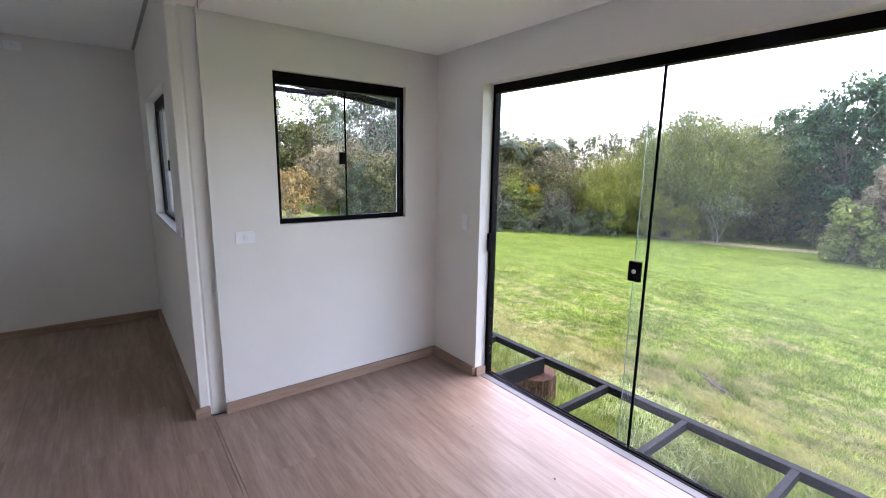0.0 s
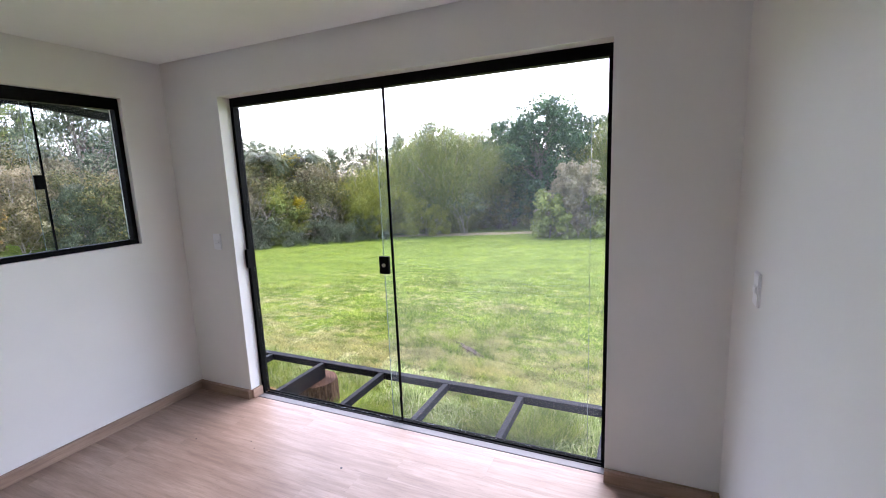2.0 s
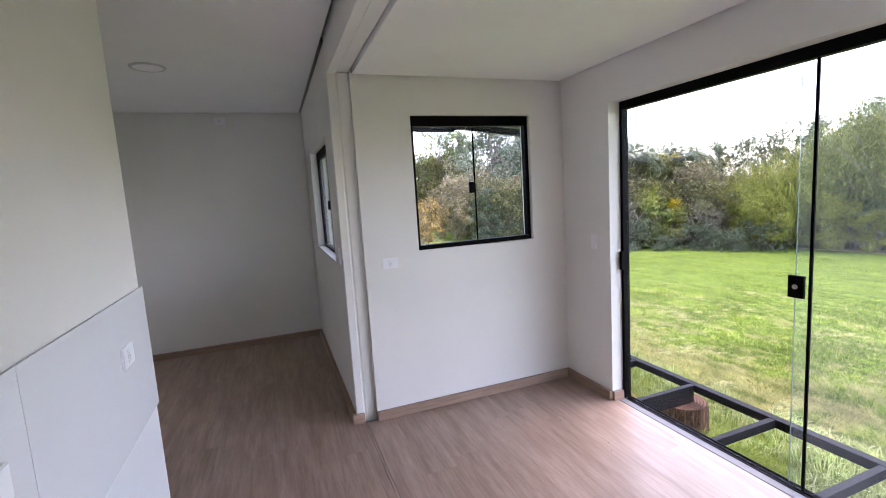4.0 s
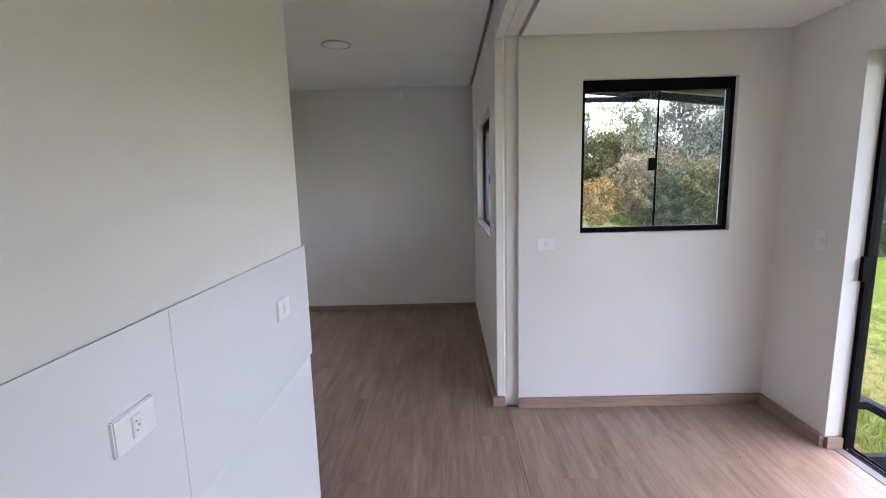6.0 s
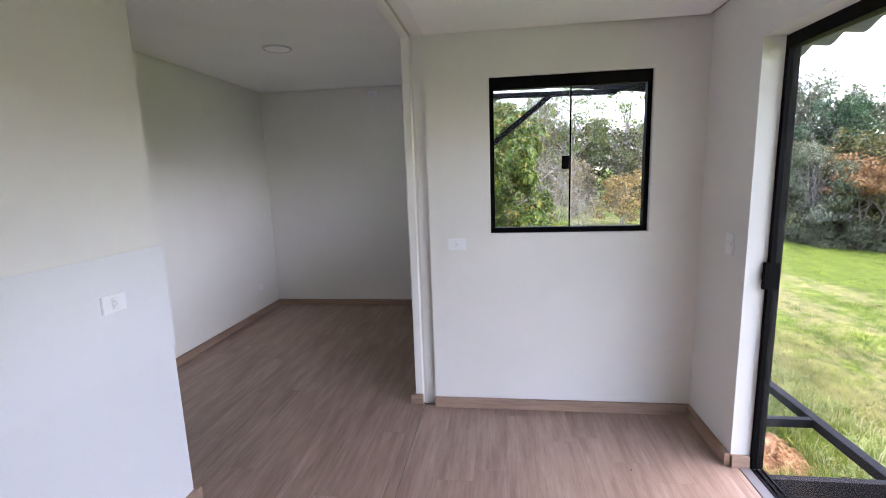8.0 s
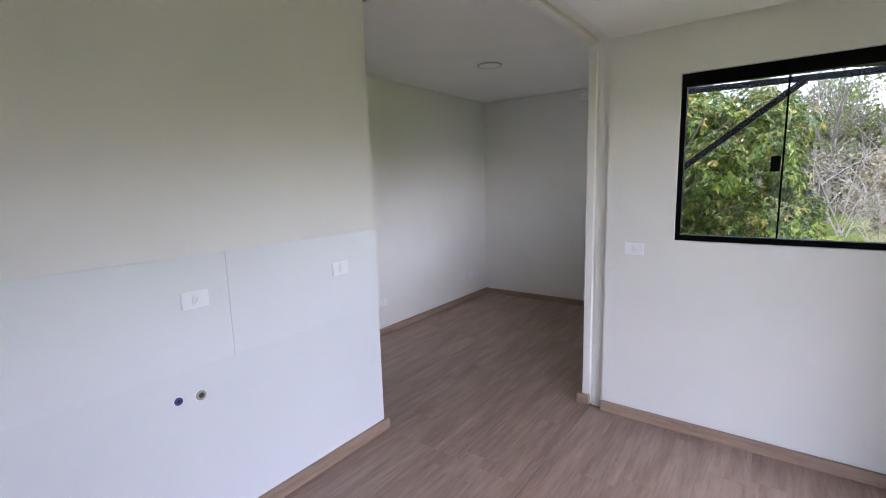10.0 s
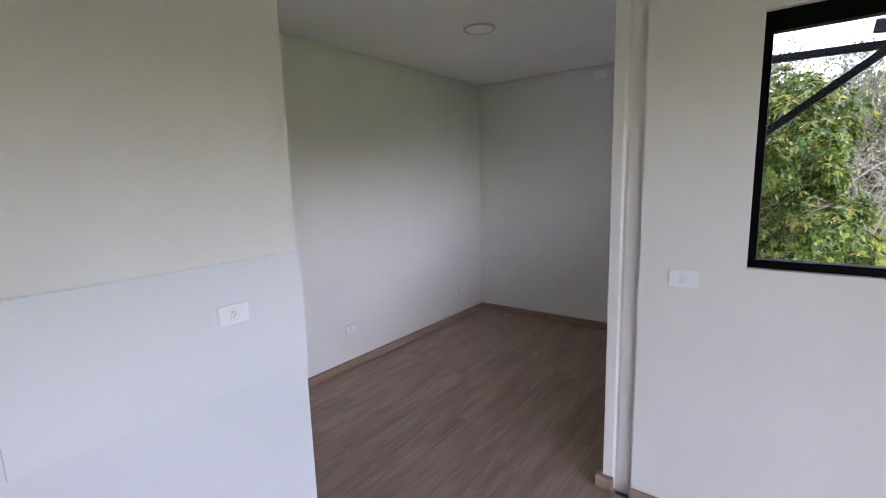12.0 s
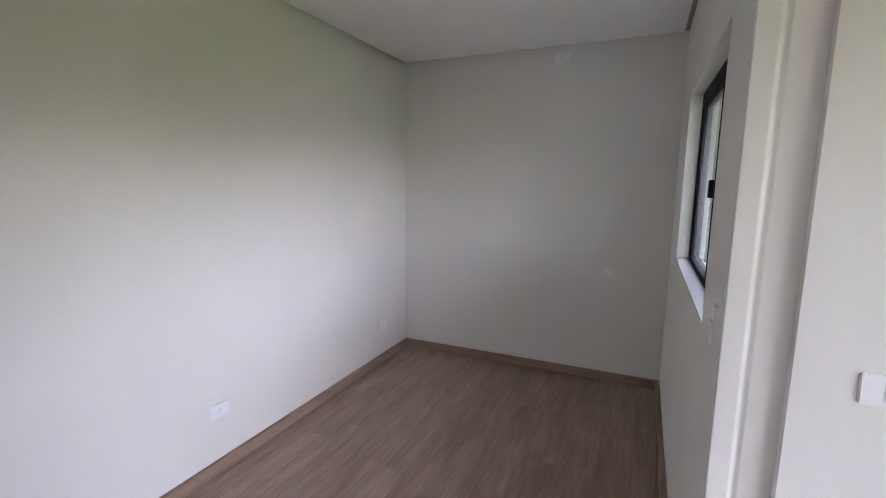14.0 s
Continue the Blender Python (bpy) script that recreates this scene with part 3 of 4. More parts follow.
BARK = bark_material("grey_bark", (0.07, 0.055, 0.04), (0.2, 0.17, 0.13))
BARK_PALE = bark_material("pale_bark", (0.18, 0.15, 0.12), (0.4, 0.35, 0.3))
LEAF = {
    "dark": leaf_material("dark_green_leaf", [(0, (0.032, 0.067, 0.032)), (0.5, (0.054, 0.106, 0.048)), (0.9, (0.088, 0.160, 0.067)), (1, (0.144, 0.192, 0.072))]),
    "bamboo": leaf_material("bamboo_leaf", [(0, (0.091, 0.117, 0.029)), (0.5, (0.156, 0.189, 0.046)), (0.85, (0.234, 0.247, 0.065)), (1, (0.312, 0.273, 0.078))]),
    "brush": leaf_material("dull_green_leaf", [(0, (0.05, 0.06, 0.02)), (0.45, (0.115, 0.125, 0.04)), (0.78, (0.2, 0.19, 0.065)), (0.93, (0.28, 0.22, 0.1)), (1, (0.38, 0.3, 0.08))]),
    "vine": leaf_material("brown_vine_leaf", [(0, (0.09, 0.08, 0.038)), (0.5, (0.19, 0.165, 0.08)), (0.85, (0.28, 0.225, 0.13)), (1, (0.24, 0.25, 0.08))]),
    "tan": leaf_material("tan_leaf", [(0, (0.14, 0.12, 0.055)), (0.5, (0.26, 0.215, 0.115)), (1, (0.38, 0.31, 0.18))]),
    "rust": leaf_material("rust_leaf", [(0, (0.16, 0.085, 0.035)), (0.5, (0.32, 0.17, 0.07)), (1, (0.4, 0.25, 0.1))]),
    "yellow": leaf_material("yellow_green_leaf", [(0, (0.135, 0.162, 0.027)), (0.5, (0.230, 0.257, 0.041)), (1, (0.365, 0.338, 0.054))]),
    "flower": leaf_material("yellow_blossom", [(0, (0.35, 0.26, 0.01)), (1, (0.55, 0.42, 0.02))]),
    "light": leaf_material("light_green_leaf", [(0, (0.12, 0.15, 0.035)), (0.6, (0.24, 0.285, 0.07)), (1, (0.38, 0.4, 0.12))]),
    "pink": leaf_material("greyish_pink_leaf", [(0, (0.17, 0.16, 0.085)), (0.5, (0.3, 0.26, 0.155)), (1, (0.42, 0.36, 0.235))]),
    "orange": leaf_material("orange_autumn_leaf", [(0, (0.12, 0.09, 0.035)), (0.4, (0.3, 0.2, 0.07)), (0.8, (0.42, 0.28, 0.09)), (1, (0.46, 0.36, 0.1))]),
    "lush": leaf_material("lush_green_leaf", [(0, (0.025, 0.05, 0.01)), (0.4, (0.065, 0.12, 0.018)), (0.7, (0.13, 0.2, 0.03)), (0.9, (0.22, 0.26, 0.045)), (1, (0.32, 0.27, 0.05))], 0.25, 0.38),
    "flush": leaf_material("yellow_young_leaf", [(0, (0.16, 0.17, 0.03)), (0.5, (0.26, 0.23, 0.045)), (1, (0.34, 0.22, 0.06))], 0.35, 0.4),
    "airy": leaf_material("pale_green_leaf", [(0, (0.08, 0.12, 0.035)), (0.5, (0.15, 0.2, 0.055)), (1, (0.25, 0.28, 0.09))], 0.45),
    "grey": leaf_material("grey_green_leaf", [(0, (0.058, 0.080, 0.043)), (0.5, (0.109, 0.138, 0.072)), (1, (0.203, 0.217, 0.123))]),
}


def mesh_of(name, verts, faces, material):
    me = bpy.data.meshes.new(name)
    me.from_pydata(verts, [], faces)
    me.materials.append(material)
    return me


def leaf_mesh(name, centres, outward, length, width, material, rng, droop=0.2):
    """One folded diamond for each centre; outward gives the way the leaf faces."""
    n = len(centres)
    nrm = outward + rng.normal(0, 0.55, (n, 3)) + np.array((0, 0, 0.35))
    nrm /= np.linalg.norm(nrm, axis=1)[:, None] + 1e-9
    d = rng.normal(0, 1, (n, 3)) - np.array((0, 0, droop * 3))
    d -= nrm * (d * nrm).sum(1)[:, None]
    d /= np.linalg.norm(d, axis=1)[:, None] + 1e-9
    s = np.cross(nrm, d)
    ln = (length * rng.uniform(0.6, 1.35, n))[:, None]
    wd = (width * rng.uniform(0.7, 1.3, n))[:, None]
    a = centres - d * ln * 0.5
    c = centres + d * ln * 0.5 - np.array((0, 0, 1)) * ln * 0.12
    l = centres + s * wd * 0.5 + nrm * wd * 0.15 - d * ln * 0.08
    r = centres - s * wd * 0.5 + nrm * wd * 0.15 - d * ln * 0.08
    v = np.stack((a, l, c, r), 1).reshape(-1, 3)
    k = np.arange(n)[:, None] * 4
    f = np.concatenate((k + np.array([[0, 1, 2]]), k + np.array([[0, 2, 3]])), 0)
    return mesh_of(name, v.tolist(), f.tolist(), material)


def whorl_mesh(name, centres, outward, length, width, material, rng, each=9):
    """Drooping whorls of long leaves that spring from the twig ends."""
    c = np.repeat(centres, each, 0)
    o = np.repeat(outward, each, 0) + np.array((0, 0, 0.25))
    n = len(c)
    d = rng.normal(0, 1, (n, 3))
    o /= np.linalg.norm(o, axis=1)[:, None]
    d -= o * (d * o).sum(1)[:, None]
    d /= np.linalg.norm(d, axis=1)[:, None] + 1e-9
    d = d + o * rng.uniform(-0.1, 0.8, n)[:, None]
    d /= np.linalg.norm(d, axis=1)[:, None]
    s = np.cross(o, d)
    s /= np.linalg.norm(s, axis=1)[:, None] + 1e-9
    ln = (length * rng.uniform(0.65, 1.25, n))[:, None]
    wd = (width * rng.uniform(0.75, 1.25, n))[:, None]
    up = np.array((0, 0, 1.0))
    mid = c + d * ln * 0.45
    tip = c + d * ln - up * ln * rng.uniform(0.15, 0.5, n)[:, None]
    v = np.stack((c, mid + s * wd * 0.5, tip, mid - s * wd * 0.5), 1).reshape(-1, 3)
    k = np.arange(n)[:, None] * 4
    f = np.concatenate((k + np.array([[0, 1, 2]]), k + np.array([[0, 2, 3]])), 0)
    return mesh_of(name, v.tolist(), f.tolist(), material)


class Limbs:
    def __init__(self):
        self.v, self.f = [], []

    def tube(self, pts, radii, sides=6):
        base = len(self.v)
        for i, (p, r) in enumerate(zip(pts, radii)):
            q = pts[min(i + 1, len(pts) - 1)] - pts[max(i - 1, 0)]
            q = q.normalized() if q.length > 1e-6 else Vector((0, 0, 1))
            s = q.orthogonal().normalized()
            u = q.cross(s)
            for k in range(sides):
                a = 2 * math.pi * k / sides
                self.v.append(tuple(p + (s * math.cos(a) + u * math.sin(a)) * r))
        for i in range(len(pts) - 1):
            for k in range(sides):
                j = (k + 1) % sides
                self.f.append((base + i * sides + k, base + i * sides + j, base + (i + 1) * sides + j, base + (i + 1) * sides + k))

    def limb(self, start, end, r0, r1, rng, bend=0.12, steps=5, sides=6):
        length = (end - start).length
        off = Vector(rng.normal(0, bend * length, 3))
        pts = []
        for i in range(steps + 1):
            t = i / steps
            pts.append(start.lerp(end, t) + off * math.sin(math.pi * t) * 0.6 + Vector((0, 0, bend * length * math.sin(math.pi * t) * 0.5)))
        self.tube(pts, [r0 + (r1 - r0) * i / steps for i in range(steps + 1)], sides)
        return pts


def lobed_points(rng, lobes, per, shell=0.55):
    pts, out = [], []
    for c, rad in lobes:
        u = rng.normal(0, 1, (per, 3))
        u /= np.linalg.norm(u, axis=1)[:, None]
        rr = shell + (1 - shell) * rng.uniform(0, 1, per) ** 0.6
        bumps = 1 + 0.22 * np.sin(u[:, 0] * 5.1 + c[0] * 3) * np.cos(u[:, 1] * 4.3 + c[1]) + 0.15 * np.sin(u[:, 2] * 9 + c[0])
        pts.append(np.array(c) + u * (np.array(rad) * (rr * bumps)[:, None]))
        out.append(u)
    p, o = np.concatenate(pts), np.concatenate(out)
    keep = np.array([noise.noise((q[0] * 1.1, q[1] * 1.1, q[2] * 1.3)) > -0.28 for q in p])
    return p[keep], o[keep]


def plant(name, seed, height, radius, trunk, leaves, n_lobes, per, length, width, low=0.3, flat=0.8, bark=BARK, droop=0.2, stems=1, trunk_r=0.09, twigs=0, lobe=1.0, whorls=""):
    """A tree or bush: tapered stems, limbs out to each lobe, and a crown of single leaves round the limb ends."""
    rng = np.random.default_rng(seed)
    e = new(name)
    wood, lobes = Limbs(), []
    roots = [Vector((rng.normal(0, 0.08 * radius * (stems > 1)), rng.normal(0, 0.08 * radius * (stems > 1)), -0.15)) for _ in range(stems)]
    forks = []
    for r in roots:
        fan = radius * (0.4 if stems > 1 else 0.12)
        top = Vector((r.x + rng.normal(0, fan), r.y + rng.normal(0, fan), height * 0.72))
        forks.append(wood.limb(r, top, trunk_r / stems ** 0.4, trunk_r * 0.35 / stems ** 0.4, rng, 0.05, 7, 8))
    for i in range(n_lobes):
        a = 2.399 * i + rng.uniform(-0.4, 0.4)
        hz = low + (1 - low) * ((i + 0.5) / n_lobes)
        z = height * (hz * 0.92)
        spread = radius * math.sqrt(max(0.05, 1 - ((hz - low) / (1.02 - low) * 1.5 - 0.5) ** 2 * 0.8)) * (rng.uniform(0.35, 1.12 - 0.32 * lobe) if i % 4 else rng.uniform(0.05, 0.4))
        c = Vector((spread * math.cos(a), spread * math.sin(a), z))
        size = radius * rng.uniform(0.28, 0.48) * lobe
        lobes.append((tuple(c), (size, size, size * flat)))
        f = forks[i % stems]
        st = f[min(len(f) - 1, max(1, int(hz * 0.75 * len(f))))]
        pts = wood.limb(st, c, trunk_r * 0.3, trunk_r * 0.06, rng, 0.1, 4, 5)
        for _ in range(twigs):
            q = c + Vector(rng.normal(0, size * 0.7, 3))
            wood.limb(pts[3], q, trunk_r * 0.09, trunk_r * 0.03, rng, 0.1, 3, 3)
    t = new("trunk", mesh_of("trunk", wood.v, wood.f, bark))
    t.parent = e
    if per:
        p, o = lobed_points(rng, lobes, per)
        if whorls:
            young = (rng.uniform(0, 1, len(p)) < 0.16) & (o[:, 2] > -0.2)
            c = new("crown", whorl_mesh("crown", p[~young], o[~young], length, width, LEAF[leaves], rng))
            g = new("young_shoots", whorl_mesh("young_shoots", p[young] * 1.01, o[young], length * 0.8, width * 0.9, LEAF[whorls], rng, 7))
            g.parent = e
        else:
            c = new("crown", leaf_mesh("crown", p, o, length, width, LEAF[leaves], rng, droop))
        c.parent = e
    return e


def bamboo(name, seed, height, radius, n_culms, per, leaves="bamboo", length=0.145, width=0.027):
    """A clump of arching culms with fine drooping leaves along their upper parts."""
    rng = np.random.default_rng(seed)
    e = new(name)
    wood, pts, outs = Limbs(), [], []
    for i in range(n_culms):
        a, lean = rng.uniform(0, 2 * math.pi), rng.uniform(0.15, 1.0)
        h = height * rng.uniform(0.6, 1.0) * (1.05 - 0.3 * lean)
        foot = Vector((0.25 * radius * math.cos(a) * lean, 0.25 * radius * math.sin(a) * lean, -0.1))
        path = []
        for k in range(9):
            s = k / 8
            w = radius * lean * (0.25 * s + 0.75 * s ** 2.4)
            path.append(Vector((foot.x + w * math.cos(a), foot.y + w * math.sin(a), h * (s - 0.16 * lean * s ** 3.2))))
        wood.tube(path, [0.025 * (1 - 0.8 * k / 8) for k in range(9)], 5)
        for k in range(per):
            s = rng.uniform(0.04, 1.0) ** 0.8 * 8
            j = min(7, int(s))
            q = path[j].lerp(path[j + 1], s - j)
            spr = 0.12 * radius + 0.1
            pts.append((q.x + rng.normal(0, spr), q.y + rng.normal(0, spr), q.z + rng.normal(-0.1, spr)))
            outs.append((math.cos(a), math.sin(a), 0.5))
    t = new("culms", mesh_of("culms", wood.v, wood.f, BARK_PALE))
    t.parent = e
    c = new("crown", leaf_mesh("crown", np.array(pts), np.array(outs), length, width, LEAF[leaves], rng, 0.9))
    c.parent = e
    return e


def stand(ob, az, dist, scale=1.0, turn=0.0, squash=1.0, first=False):
    """Puts the plant, or a copy of it, on the ground at that bearing and distance from the house."""
    x, y = dist * math.sin(radians(az)), dist * math.cos(radians(az))
    m = pose(x, y, ground_z(x, y), 0, 0, turn) @ Matrix.Diagonal((scale, scale, scale * squash, 1))
    if first:
        ob.matrix_basis = m
        return ob
    c = copy_thing(ob, pose(0, 0, 0))
    c.matrix_basis = m
    return c


def grove(ob, label, category, group, rows):
    tagged(ob, label, category, group)
    for i, row in enumerate(rows):
        stand(ob, *row, first=i == len(rows) - 1)


grove(bamboo("bamboo_clump", 11, 5.6, 2.4, 110, 600), "olive-yellow clump of arching bamboo at the meadow's edge", "bamboo", "bamboo clumps",
      [(66.8, 22.5, 1.08, 0), (63.5, 23.5, 1.0, 90), (70.5, 24, 0.95, 200), (86.5, 25, 1.1, 40)])
grove(bamboo("yellow_bamboo", 13, 4.0, 1.7, 80, 420, "yellow"), "yellow-green bamboo plumes rising from the thicket", "bamboo", "yellow bamboo",
      [(58.4, 22.2, 1.0, 0), (60.8, 23.0, 1.02, 120), (55.9, 22.0, 0.88, 230)])
grove(plant("bamboo_bush", 12, 2.5, 1.3, 1, "yellow", 30, 560, 0.12, 0.028, 0.15, 0.85, bark=BARK_PALE, stems=8, trunk_r=0.03, droop=0.7, lobe=0.8), "rounded yellow-green bamboo bush at the wood's edge", "bush", "bamboo bushes",
      [(56.8, 20.4, 0.82, 0), (46.2, 21.2, 1.02, 30), (62.3, 20.6, 0.75, 70), (65.2, 20.3, 0.55, 140)])
grove(plant("broadleaf_tree", 21, 6.3, 2.3, 1, "dark", 66, 330, 0.15, 0.08, 0.12, 0.75, trunk_r=0.14, lobe=0.62), "tall dark green broadleaf tree at the meadow's edge", "tree", "broadleaf trees",
      [(79.0, 23.5, 1.08, 0), (75.0, 24.5, 0.93, 110), (83.0, 25.5, 0.97, 230), (29.5, 24, 0.8, 30), (35.5, 23.5, 0.85, 170)])
grove(plant("thicket_shrub", 31, 3.3, 1.7, 1, "brush", 48, 230, 0.12, 0.06, 0.04, 0.8, stems=4, trunk_r=0.07, twigs=2, lobe=0.62), "dense dull green shrub in the thicket", "shrub", "thicket shrubs",
      [(41, 21.5, 1.1, 0), (44.3, 21.6, 0.9, 60), (48.4, 21.8, 0.9, 130), (51.8, 21.5, 0.85, 200), (54, 22.8, 0.9, 260), (38, 22, 1.2, 310), (46.5, 23.5, 1.25, 20), (42.5, 24, 1.3, 100), (50.5, 24, 1.2, 170),
       (58, 22.5, 0.9, 45), (62, 26, 1.1, 15), (66, 26, 1.0, 85), (70, 26, 1.1, 150), (74, 25.8, 1.1, 220), (78, 26, 1.1, 280), (82, 26, 1.1, 330), (86, 26.5, 1.1, 50), (68, 23.2, 0.75, 200), (73, 23, 0.7, 300), (78, 22.6, 0.65, 20), (64, 23, 0.7, 250), (36.5, 20.8, 0.9, 15), (33.5, 20.5, 1.0, 220), (30, 19.6, 0.85, 125), (27, 20.5, 0.9, 300), (23.5, 25, 1.2, 60), (20, 26, 1.3, 10), (17, 25.5, 1.2, 150), (13, 27, 1.4, 230), (9, 27, 1.3, 80), (5, 26, 1.3, 330)])
grove(plant("meadow_shrub", 32, 1.0, 1.1, 1, "grey", 12, 220, 0.11, 0.04, 0.02, 0.7, stems=5, trunk_r=0.03), "low grey-green shrub at the foot of the thicket", "shrub", "low shrubs",
      [(41.5, 19.6, 0.8, 0), (44.0, 20.2, 1.2, 70), (47.2, 19.5, 0.6, 140), (51, 20.1, 1.0, 200), (54, 19.6, 0.75, 270), (56.8, 20.3, 1.1, 330), (38.5, 19.6, 0.9, 30), (35, 19.2, 0.7, 110)])
grove(plant("grey_tree", 33, 6.0, 2.2, 1, "grey", 54, 250, 0.14, 0.07, 0.1, 0.8, trunk_r=0.13, twigs=2, lobe=0.65), "grey-green tree in the wood behind the thicket", "tree", "wood trees",
      [(43, 27, 0.95, 0), (47.5, 28, 0.9, 60), (52, 28, 0.88, 120), (56.5, 28, 0.9, 180), (39, 27, 1.0, 240), (61, 28.5, 1.0, 300), (28, 23.5, 1.12, 45), (32, 25, 1.1, 100), (36, 26, 1.05, 160),
       (65, 29, 1.1, 20), (70, 29, 1.0, 80), (23, 30, 1.1, 140),  (7, 31, 1.1, 320), (2, 30, 1.05, 35), (-4, 29, 1.1, 95), (88, 29, 1.15, 155), (74, 30, 1.1, 15)])
grove(plant("tall_tree", 34, 7.0, 2.0, 1, "airy", 26, 150, 0.14, 0.07, 0.3, 0.7, bark=BARK_PALE, trunk_r=0.09, twigs=5, lobe=0.7), "tall sparse tree with a pale slender trunk", "tree", "tall trees",
      [(16, 25, 1.0, 0), (11, 24, 1.05, 80), (21.5, 27, 0.95, 150), (6.5, 25.5, 1.0, 230), (1, 26, 1.0, 310)])
grove(plant("pale_bush", 41, 3.1, 1.5, 1, "pink", 52, 420, 0.1, 0.055, 0.1, 0.8, bark=BARK_PALE, stems=4, trunk_r=0.04, twigs=3, lobe=0.6), "rounded greyish-pink bush before the trees", "bush", "pale bushes", [(82.6, 19.2, 1.0, 0)])
grove(plant("light_green_bush", 42, 2.0, 0.8, 1, "light", 12, 300, 0.15, 0.08, 0.06, 0.85, stems=3, trunk_r=0.05), "bright light-green bush before the trees", "bush", "light green bushes",
      [(79.3, 18.4, 0.95, 0), (85.4, 18.6, 0.9, 120), (81.6, 17.9, 0.5, 200), (46.0, 20.8, 1.15, 60)])
grove(plant("vase_shrub", 43, 2.0, 1.1, 1, "grey", 9, 110, 0.12, 0.06, 0.55, 0.5, bark=BARK_PALE, stems=7, trunk_r=0.018, twigs=6), "sparse vase-shaped shrub with pale stems", "shrub", "vase shrubs", [(69, 20.3, 1.0, 0), (63.6, 20.9, 0.8, 100)])
grove(plant("blossom_tree", 44, 4.4, 0.75, 1, "flower", 12, 130, 0.15, 0.1, 0.74, 0.8, trunk_r=0.06, lobe=0.8), "slender tree with bright yellow blossom", "tree", "blossom trees", [(47.4, 24, 1.0, 0), (48.2, 20.9, 0.5, 50)])
grove(plant("vine_thicket", 51, 3.6, 1.6, 1, "vine", 46, 230, 0.12, 0.055, 0.06, 0.8, stems=5, trunk_r=0.06, twigs=6, lobe=0.6, droop=0.6), "brownish vine-covered shrub with dry hanging stems", "shrub", "vine thickets",
      [(50.3, 22.4, 1.0, 0), (53.2, 22.6, 0.85, 80), (43.0, 21.8, 0.9, 160), (40.6, 21, 0.85, 250), (31.5, 21.5, 0.95, 320), (25.5, 22, 0.95, 45)])
grove(plant("tan_bush", 52, 3.0, 1.3, 1, "tan", 40, 210, 0.11, 0.05, 0.08, 0.8, bark=BARK_PALE, stems=5, trunk_r=0.04, twigs=5, lobe=0.62), "tan half-dry bush before the wood", "bush", "tan bushes",
      [(22.3, 20.0, 0.98, 0), (28.2, 20.2, 0.7, 140), (12.0, 19.5, 0.8, 250), (43.9, 20.8, 0.5, 60)])
grove(plant("silver_shrub", 53, 3.3, 1.35, 1, "grey", 52, 260, 0.11, 0.045, 0.05, 0.85, stems=4, trunk_r=0.06, twigs=2, lobe=0.6, droop=0.6), "grey-green drooping shrub at the thicket's end", "shrub", "silver shrubs", [(34.0, 19.5, 1.0, 0), (26.8, 19.6, 0.75, 100)])
grove(plant("rust_shrub", 54, 2.7, 1.25, 1, "rust", 14, 150, 0.13, 0.06, 0.72, 0.35, stems=4, trunk_r=0.045, twigs=5, lobe=0.85), "rust-brown spreading shrub over a dark hollow", "shrub", "rust shrubs", [(38.3, 19.6, 1.0, 0), (36.6, 20.4, 1.15, 130)])
grove(plant("autumn_bush", 45, 2.2, 1.3, 1, "orange", 30, 105, 0.12, 0.07, 0.14, 0.7, bark=BARK_PALE, stems=5, trunk_r=0.03, twigs=9, lobe=0.66), "orange-leaved autumn bush with bare pale branches", "bush", "autumn bushes", [(18.0, 17.2, 0.84, 0)])
grove(plant("bare_shrub", 46, 2.6, 1.6, 1, "pink", 16, 40, 0.1, 0.05, 0.2, 0.6, bark=BARK_PALE, stems=5, trunk_r=0.045, twigs=16), "nearly bare shrub with pale tangled twigs", "shrub", "bare shrubs", [(13.6, 14.5, 0.6, 0), (43.0, 20.3, 0.9, 75), (51.4, 20.6, 0.75, 260), (10, 18, 1.1, 40)])
grove(plant("bare_tree", 48, 6.6, 2.0, 1, "airy", 30, 14, 0.12, 0.06, 0.3, 0.8, trunk_r=0.07, twigs=16, lobe=0.8), "nearly leafless tree with fine dark twigs", "tree", "bare trees", [(-3.5, 18.5, 1.0, 0), (2.5, 20, 1.05, 100), (8, 21, 1.0, 220)])
grove(plant("lush_tree", 47, 3.75, 2.3, 1, "lush", 105, 125, 0.098, 0.04, 0.04, 0.8, trunk_r=0.13, droop=0.7, twigs=1, lobe=0.46, whorls="flush"), "lush green tree with long glossy leaves near the window", "tree", "lush trees", [(1.0, 9.6, 0.95, 0)])


